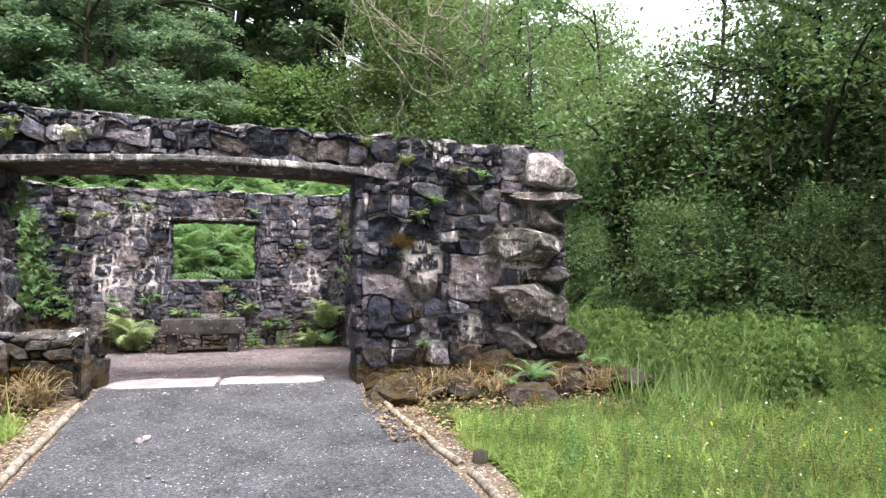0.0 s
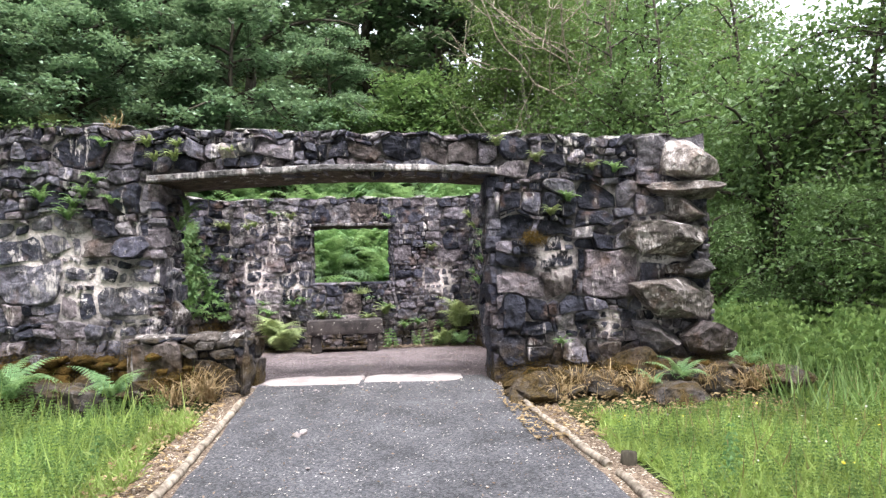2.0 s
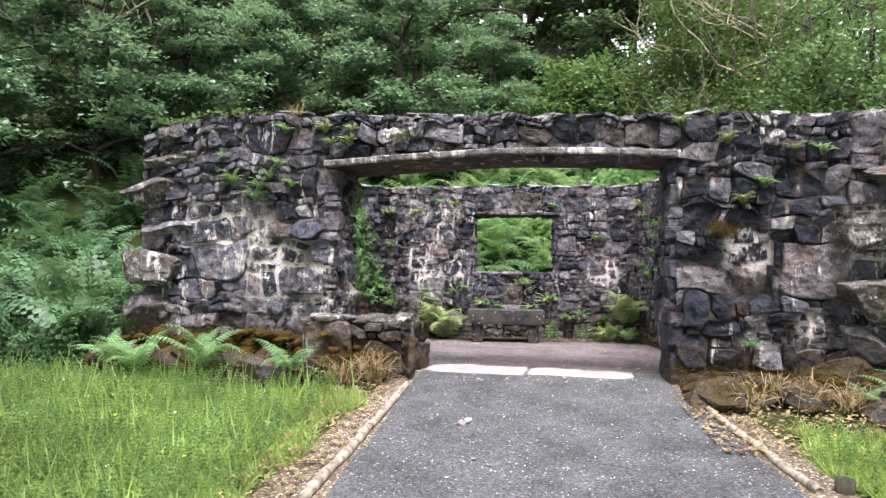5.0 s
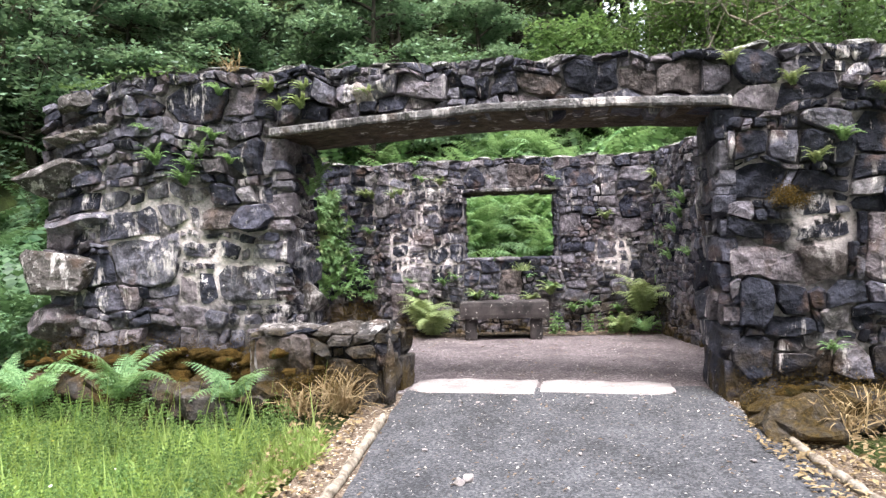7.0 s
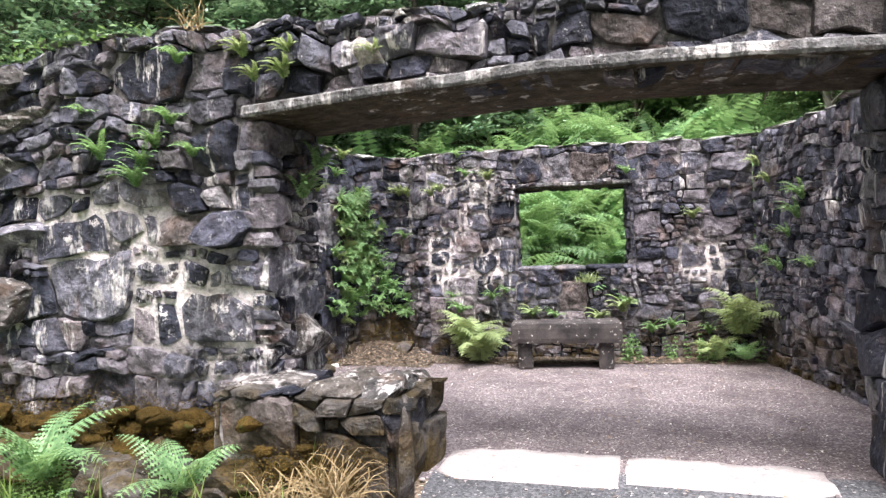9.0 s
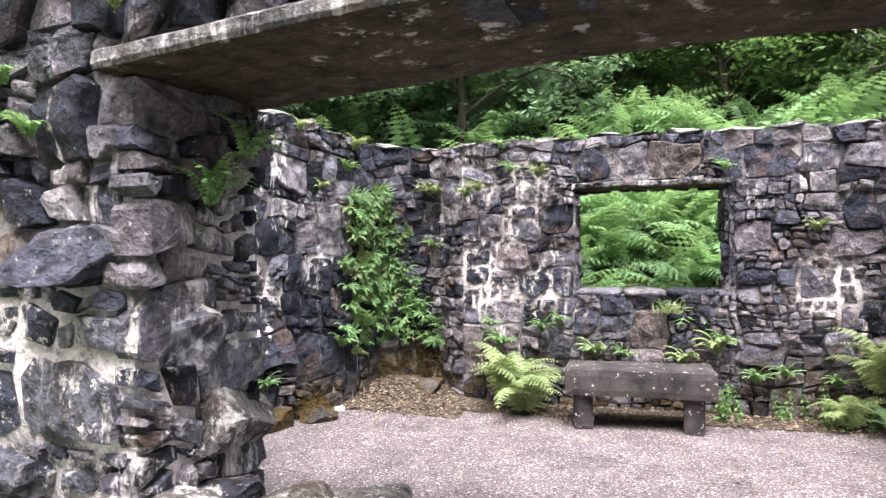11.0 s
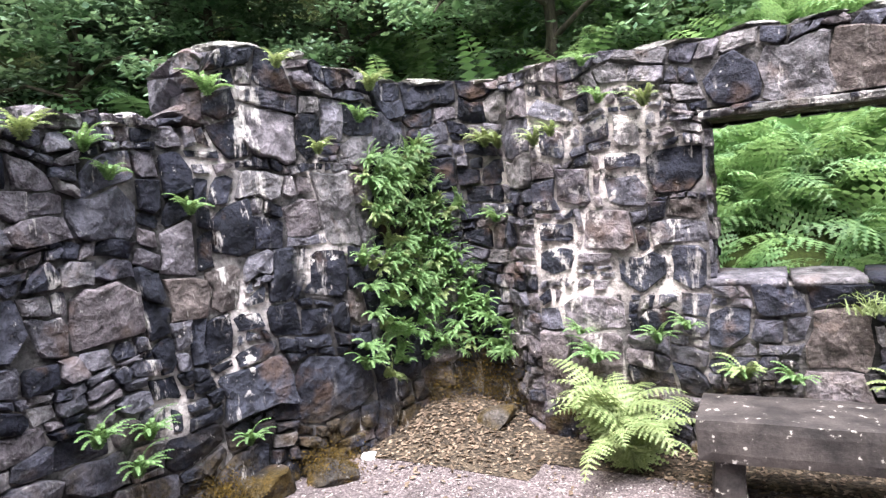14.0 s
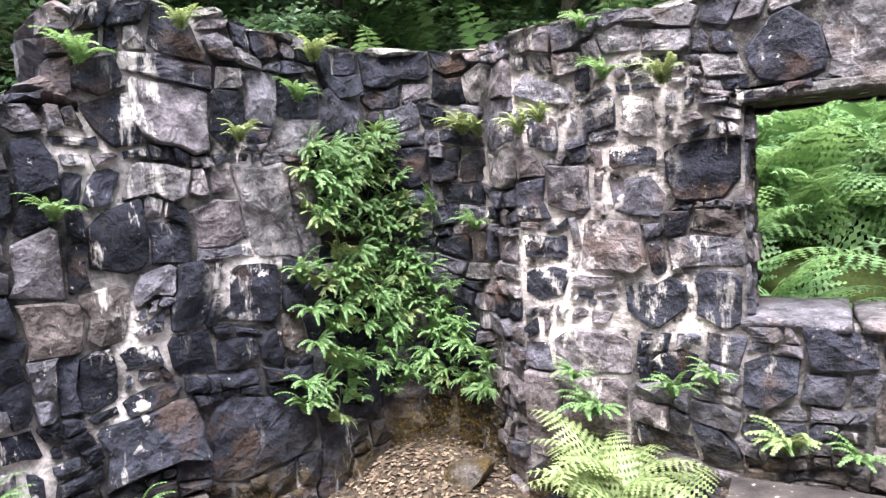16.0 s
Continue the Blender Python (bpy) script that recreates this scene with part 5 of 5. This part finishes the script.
litter("leaf_litter", 1, np.random.default_rng(1).normal(0, 1, (1050, 2)) * (0.34, 0.26) + (-2.08, 3.22), 0.038, LITTER, "dry brown leaf litter in a wall corner", 0.02)
litter("leaf_litter", 2, lawn(41, 450, -3.0, 1.8, -0.2, 3.2, lambda x, y: x < 9), 0.030, LITTER, "pale dead leaves scattered on gravel")
litter("stone_chips", 8, lawn(47, 1200, -0.95, 1.35, -6.5, -0.3, lambda x, y: x < 9), 0.017, CHIP, "pale stone chips scattered on tarmac", 0.016)
litter("stone_chips", 9, lawn(48, 900, -2.7, 1.8, -0.2, 3.3, lambda x, y: x < 9), 0.018, CHIP, "pale leaf and stone fragments on gravel")
weeds("weeds", 7, lawn(49, 26, 0.45, 1.7, 3.05, 3.38, lambda x, y: x < 9), 0.26, FERN, "dark green weeds along a wall foot")
litter("leaf_litter", 10, lawn(50, 900, -0.9, 1.7, 2.95, 3.4, lambda x, y: x < 9), 0.035, LITTER, "brown leaf litter along a wall foot", 0.025)
litter("leaf_litter", 3, lawn(42, 1100, -1.05, 1.25, -6.5, -0.4, lambda x, y: x < 9), 0.022, LITTER, "pale leaf chips scattered on tarmac", 0.018)
litter("leaf_litter", 4, np.concatenate([lawn(43, 2200, 1.15, 3.3, -2.6, -1.0, lambda x, y: (y > -2.0) | (x < 1.7)), lawn(44, 1200, -1.5, -1.0, -4.5, -0.8, lambda x, y: x < 9)]), 0.017, LITTER, "dry brown litter and twigs beside the path", 0.02)
litter("straw_litter", 5, np.concatenate([lawn(45, 2200, 1.15, 3.3, -2.3, -1.0, lambda x, y: (y > -1.95) | (x < 1.7)), lawn(46, 900, -1.45, -1.0, -4.0, -0.9, lambda x, y: x < 9)]), 0.04, STRAW, "flattened straw-coloured dead grass", 0.03)
for i, (x, y, w) in enumerate(((-0.37, -1.88, 0.06), (-0.33, -1.85, 0.05))):
    tagged(boulder(300 + i, x, y, land1(x, y) + 0.025, w, w * 0.8, 0.045, FLAG, 30 * i, None, "pebble"), "small pale stone lying on tarmac", "pebble", "pebbles on the path")
bm = rock(310, (0.15, 0.11, 0.03), 6, 2, 0.25)
tagged(part("paper_scrap", bm, PAPER), "crumpled white paper scrap on gravel", "litter").matrix_basis = pose(-2.44, 2.85, 0.03, 4, 3, 20)
for i in range(36):
    r2 = random.Random(400 + i)
    x, y = (r2.uniform(-0.95, 1.1), r2.uniform(-0.75, -0.45)) if i < 22 else (r2.uniform(-0.9, 1.1), r2.uniform(-4.5, -0.8))
    w = r2.uniform(0.015, 0.035)
    tagged(boulder(320 + i % 4, x, y, land1(x, y) + 0.018, w, w * 0.8, w * 0.5, FLAG, i * 40, None, "pebble"), "small pale stone chip lying on tarmac", "pebble", "pebbles on the path")


p = patch(61, 620, -3.45, -2.35, -0.45, 0.35)
p = p[np.abs(p[:, 1] + 0.05 + 0.10 * (p[:, 0] + 2.9)) < 0.30]
q = np.column_stack([p, 2.40 - 0.12 * np.clip(-2.95 - p[:, 0], 0, 1) + np.random.default_rng(61).uniform(0.0, 0.07, len(p))])
stuff("creeper", scatter(leaf_v, leaf_f, turns(np.random.default_rng(62), len(p), 0.5, q, 0.045 * np.random.default_rng(63).uniform(0.6, 1.3, len(p)))), LEAF_MID,
      "small-leaved green creeper over a wall top", "creeper")


# ---- trees ----
def tree_shapes(seed, hgt, spread_, first, limbs, clumps, leaves, leaf, droop=0.0, trunk_r=0.10, clump_r=0.42, bend=0.12, flat=0.40, tilt=0.38):
    """A trunk with limbs and twigs, and leaves in loose clumps on them."""
    rng = np.random.default_rng(seed)
    t = np.linspace(0, 1, 9)
    wander = np.cumsum(rng.normal(0, bend, (9, 2)), 0) * (hgt / 9)
    trunk = np.column_stack([wander - wander[0], t * hgt])
    woods = [tube(trunk, trunk_r * (1 - 0.8 * t) + 0.012, 7)]
    tips = []
    for i in range(limbs):
        u = first + (1 - first) * (i + rng.uniform(0, 0.8)) / limbs
        b = np.array([np.interp(u, t, trunk[:, k]) for k in range(3)])
        a = i * 2.4 + rng.uniform(-0.5, 0.5)
        ln = spread_ * (1.05 - 0.55 * (u - first) / (1 - first)) * rng.uniform(0.75, 1.15)
        q = np.linspace(0, 1, 6)
        up = rng.uniform(0.25, 0.95)
        d = np.column_stack([np.cos(a) * q * ln, np.sin(a) * q * ln, ln * (up * q - (0.35 + droop) * q ** 2)]) + np.cumsum(rng.normal(0, 0.035 * ln, (6, 3)), 0) * q[:, None]
        limb = b + d
        woods.append(tube(limb, trunk_r * 0.42 * (1 - 0.85 * q) + 0.006, 5))
        for j in range(clumps):
            w = rng.uniform(0.3, 1.0)
            c = np.array([np.interp(w, q, limb[:, k]) for k in range(3)])
            o = rng.normal(0, 0.30, 3) * ln * 0.5 * (1, 1, 0.55)
            tip = c + o
            woods.append(tube(np.stack([c, c + o * 0.5 + rng.normal(0, 0.03, 3), tip]), [0.010, 0.007, 0.003], 3))
            tips.append(tip)
    tips = np.array(tips)
    which = rng.integers(0, len(tips), leaves)
    place = tips[which] + rng.normal(0, clump_r, (leaves, 3)) * (1, 1, flat)
    place[:, 2] = np.maximum(place[:, 2], 0.05)
    v = np.array([(-0.5, 0, 0), (-0.1, -0.27, -0.07), (0.5, 0, -0.06), (-0.1, 0.27, -0.07)])
    f = np.array([(0, 1, 2), (0, 2, 3)])
    crown = scatter(v, f, turns(rng, leaves, tilt, place, leaf * rng.uniform(0.6, 1.25, leaves)))
    return join(woods), crown


def tree(name, seed, mat_leaf, mat_wood, label, category="tree", group="", **kw):
    wood, crown = tree_shapes(seed, **kw)
    ob = tagged(new(name), label, category, group)
    part("trunk", wood, mat_wood, ob)
    part("crown", crown, mat_leaf, ob, smooth=False)
    return ob


def grow(src, spots, label=""):
    """The first of a kind takes the first spot, copies the rest: (x, y, turn, size)."""
    for i, (x, y, turn, k) in enumerate(spots):
        m = pose(x, y, land1(x, y) - 0.08, 0, 0, turn) @ Matrix.Scale(k, 4)
        if i:
            copy_thing(src, m)
        else:
            src.matrix_basis = m


beech = tree("beech_tree", 1, LEAF_DARK, BARK, "dark-leaved beech with drooping branches on a bank", group="trees on the bank",
             hgt=8.0, spread_=3.2, first=0.12, limbs=20, clumps=7, leaves=10000, leaf=0.21, droop=0.35, trunk_r=0.16, clump_r=0.25, flat=0.30, tilt=0.32)
grow(beech, [(-2.6, 10.5, 0, 0.95), (-6.0, 11.0, 80, 1.1), (0.6, 13.0, 200, 1.1), (-9.5, 12.0, 140, 1.2), (4.6, 15.0, 300, 1.1), (-4.0, 16.0, 30, 1.2),
             (-0.8, 18.0, 100, 1.2), (-8.5, 18.0, 260, 1.2), (3.0, 19.5, 20, 1.1), (-12.5, 8.5, 330, 1.2), (-13.0, 15.0, 50, 1.2), (8.5, 17.0, 170, 0.9), (-9.6, 8.5, 200, 1.2), (-7.5, 9.0, 250, 0.9), (6.6, 13.0, 60, 0.85), (8.6, 9.8, 20, 0.8), (10.6, 10.4, 200, 0.75), (7.2, 8.8, 310, 0.85), (9.2, 8.6, 130, 0.8), (2.5, 12.4, 340, 1.0), (3.7, 13.8, 220, 1.0)])
hazel = tree("hazel_tree", 2, LEAF_HAZEL, BARK, "leafy hazel overhanging a ruined wall", group="hazels",
             hgt=4.2, spread_=2.2, first=0.10, limbs=18, clumps=7, leaves=19000, leaf=0.115, droop=0.30, trunk_r=0.08, clump_r=0.19, flat=0.35, tilt=0.35)
grow(hazel, [(-2.6, 7.4, 40, 1.0), (-5.2, 7.0, 130, 0.95), (-0.4, 9.2, 260, 0.8), (-7.6, 5.0, 10, 1.0), (-4.2, 9.0, 300, 1.0), (-9.0, 3.5, 100, 1.1), (-6.4, 6.0, 220, 0.8)])
laurel = tree("laurel_bush", 3, LEAF_MID, BARK, "rounded glossy green laurel bush on a bank", "bush", "bushes on the bank",
              hgt=2.2, spread_=1.1, first=0.05, limbs=14, clumps=8, leaves=5500, leaf=0.12, droop=-0.25, trunk_r=0.05, clump_r=0.20)
grow(laurel, [(1.3, 8.4, 0, 1.1), (2.2, 8.9, 120, 0.9), (-0.4, 8.6, 200, 0.7)])
sapling = tree("birch_sapling", 4, LEAF_LIGHT, BARK_PALE, "slender pale-barked sapling with light green leaves", "tree", "saplings",
               hgt=6.0, spread_=1.5, first=0.18, limbs=20, clumps=6, leaves=8000, leaf=0.080, droop=-0.05, trunk_r=0.045, clump_r=0.24, flat=0.9, tilt=0.7)
grow(sapling, [(3.9, 7.2, 0, 1.0), (4.3, 7.8, 70, 1.1), (5.0, 7.0, 150, 1.0), (4.0, 8.9, 220, 1.1), (5.2, 8.6, 10, 1.0), (4.9, 10.2, 300, 1.2), (6.2, 9.8, 100, 0.9), (4.2, 9.2, 190, 1.1), (5.4, 7.2, 250, 0.95), (6.4, 8.2, 40, 0.9), (3.5, 8.2, 140, 0.9), (5.8, 11.5, 290, 1.1), (7.2, 5.4, 20, 0.85), (7.9, 6.6, 160, 1.0), (8.8, 8.0, 280, 1.1), (7.0, 10.5, 340, 1.1), (9.6, 10.0, 60, 1.0)])
willow = tree("willow_tree", 5, LEAF_MID, BARK, "bushy grey-green willow with leaning stems", "tree", "willows",
              hgt=4.2, spread_=2.3, first=0.08, limbs=24, clumps=13, leaves=15000, leaf=0.095, droop=0.10, trunk_r=0.10, clump_r=0.25, bend=0.2, flat=0.85, tilt=0.7)
grow(willow, [(6.0, 2.2, 0, 0.95), (8.2, 1.2, 100, 1.15), (7.4, 4.4, 200, 0.9), (5.0, 5.0, 300, 0.85), (10.2, 3.4, 30, 1.0), (10.0, -1.2, 250, 1.2),
              (9.6, 6.6, 150, 0.85), (6.6, 7.0, 70, 0.8), (12.5, 1.0, 10, 1.3), (12.0, 7.5, 190, 0.9), (5.2, 3.4, 120, 0.75), (8.6, 5.6, 330, 0.85), (7.4, 2.9, 260, 0.9), (4.4, 3.9, 60, 0.6), (14.0, 4.5, 80, 1.1), (4.7, 1.7, 40, 0.42), (5.7, 0.7, 190, 0.45), (7.0, -0.2, 290, 0.48), (5.3, 2.7, 100, 0.48), (8.5, -1.0, 10, 0.55), (6.6, 1.2, 150, 0.5)])
thorn = tree("hawthorn_tree", 6, LEAF_MID, BARK, "tall thin-stemmed hawthorn with an open crown", "tree", "willows",
             hgt=6.2, spread_=2.4, first=0.35, limbs=16, clumps=7, leaves=11000, leaf=0.09, droop=0.05, trunk_r=0.09, clump_r=0.30, bend=0.15, flat=0.8, tilt=0.7)
grow(thorn, [(9.8, 1.2, 0, 1.0), (9.4, 0.0, 120, 1.0), (11.0, 1.8, 220, 1.1), (7.8, 0.2, 300, 0.9), (10.6, -0.6, 30, 1.0)])
stem = tree("hazel_sapling", 9, LEAF_MID, BARK, "tall thin dark stem with sparse leaves", "tree", "thin stems",
            hgt=6.5, spread_=1.3, first=0.30, limbs=12, clumps=4, leaves=2200, leaf=0.10, droop=-0.2, trunk_r=0.058, clump_r=0.25, bend=0.10, flat=0.9, tilt=0.7)
grow(stem, [(5.6, 4.2, 0, 0.9), (6.4, 3.2, 70, 0.95), (7.3, 3.6, 140, 0.8), (8.1, 3.0, 200, 0.75), (7.0, 1.4, 260, 1.0), (8.8, 1.6, 320, 1.0), (4.9, 4.6, 30, 0.9),
            (6.0, 5.8, 110, 1.0), (9.0, 0.2, 180, 1.05), (5.3, 6.0, 240, 0.95)])
# unseen beeches added behind the walker to block light from the low sky
grow(copy_thing(beech, Matrix.Identity(4)), [(-9, -9, 10, 1.4), (9, -12, 80, 1.5), (0, -15, 150, 1.5), (-12, -3, 220, 1.4), (12.5, -5, 20, 1.4), (-5, -14, 300, 1.5), (5, -15, 40, 1.4), (-12, -14, 120, 1.6), (14, -14, 260, 1.6)])
# a far row up the bank closes sky gaps between the nearer crowns
grow(copy_thing(beech, Matrix.Identity(4)), [(x, 23 + 2.5 * (i % 2), i * 70, 1.7) for i, x in enumerate((-20, -16, -12, -8, -4, 0, 4))])


def bare(seed, base, reach, n, label):
    """A dead shrub: pale bare forking branches."""
    rng = np.random.default_rng(seed)
    out = []

    def branch(p, d, ln, r, depth):
        k = 6
        pts = [p]
        for _ in range(k):
            d = d + rng.normal(0, 0.16, 3) + np.array((0, 0, 0.05 if depth < 2 else 0.10))
            d = d / np.linalg.norm(d)
            pts.append(pts[-1] + d * ln / k)
        out.append(tube(np.array(pts), np.linspace(r, r * 0.45, k + 1), 5))
        if depth < 3:
            for j in range(3 if depth < 2 else 2):
                w = rng.integers(2, k + 1)
                e = d + rng.normal(0, 0.75, 3)
                branch(pts[w], e / np.linalg.norm(e), ln * rng.uniform(0.5, 0.75), r * 0.55, depth + 1)

    ob = tagged(new("dead_shrub"), label, "dead shrub")
    for i in range(n):
        out.clear()
        a = math.pi * (0.75 + 0.5 * i / max(1, n - 1)) + rng.normal(0, 0.15)
        d = np.array((math.cos(a) * reach, -0.35 + rng.normal(0, 0.25), rng.uniform(0.1, 0.8)))
        branch(np.array(base, float) + rng.normal(0, 0.1, 3), d / np.linalg.norm(d), rng.uniform(1.8, 2.8), 0.030, 0)
        part("branch", join(out), DEADWOOD, ob)
    return ob


bare(3, (4.7, 6.3, 4.3), 1.0, 2, "bleached leafless dead branches arching over a bank")
bare(8, (5.4, 6.7, 4.8), 1.0, 3, "bleached leafless dead branches among saplings")
bare(5, (-8.6, 5.5, 4.2), -1.0, 4, "pale leafless dead branches in a dark hollow")

# ---- the stones of the walls ----
KINDS = {"slate": SLATE, "warm": WARM, "mossy": MOSSY}


def limy(face, s, z):
    """Joints are wide where lime has bled from them."""
    p = face.at(np.array([s]), z)[0]
    return max(0.0, max(0.028 * (1 - math.dist(p, q[:3]) / (q[3] * 1.3)) for q in LIME))


for wall, face, top, hh, sizes, fixed, holes, seed, proud, deep, keep, near, sub in LATER:
    rng = np.random.default_rng(seed)
    base = 0.95 if hh == 0.87 else 0.0
    to_z = (lambda s, z, top=top, hh=hh, base=base: base + z * (top(np.clip(s, 0, 99)) - base) / hh)
    made = []
    for poly, kind in lay_stones(face.length, hh, sizes, fixed, holes, seed, lambda s, z: limy(face, s, to_z(s, z))):
        mid = poly.mean(0)
        sh = stone_shape(poly, face, to_z, rng, proud, deep, min(1.0, limy(face, mid[0], float(to_z(mid[0], mid[1]))) / 0.012))
        if sh is not None:
            x, z = sh[0][-1, 0], sh[0][-1, 2]
            # extra slate right of the opening puts the trees' shade into the stones
            share = 0.55 if wall is wall_front and x > 1.3 else (0.78 if z < 1.1 else 0.38) if wall is wall_left else 0.3 if wall is stub else 0.0
            made.append((*sh, kind or ("slate" if rng.random() < share else "mossy" if wall is stub else "")))
    made.sort(key=lambda q: (q[0][-1, 0] - near[0]) ** 2 + (q[0][-1, 1] - near[1]) ** 2)
    first = [] if sub else made[:keep]
    rest = made if sub else made[keep:]
    for v, f, kind in first:
        c = v.mean(0)
        ob = part("stone", (v - c, f), KINDS.get(kind, STONE), wall, "", False)
        ob.location = c
    if rest:
        vs, fs, n = [], [], 0
        for v, f, kind in rest:
            vs.append(v)
            fs += [tuple(i + n for i in q) for q in f]
            n += len(v)
        tagged(part("stones", (np.concatenate(vs), fs), STONE, wall, "", False), kind="stuff")
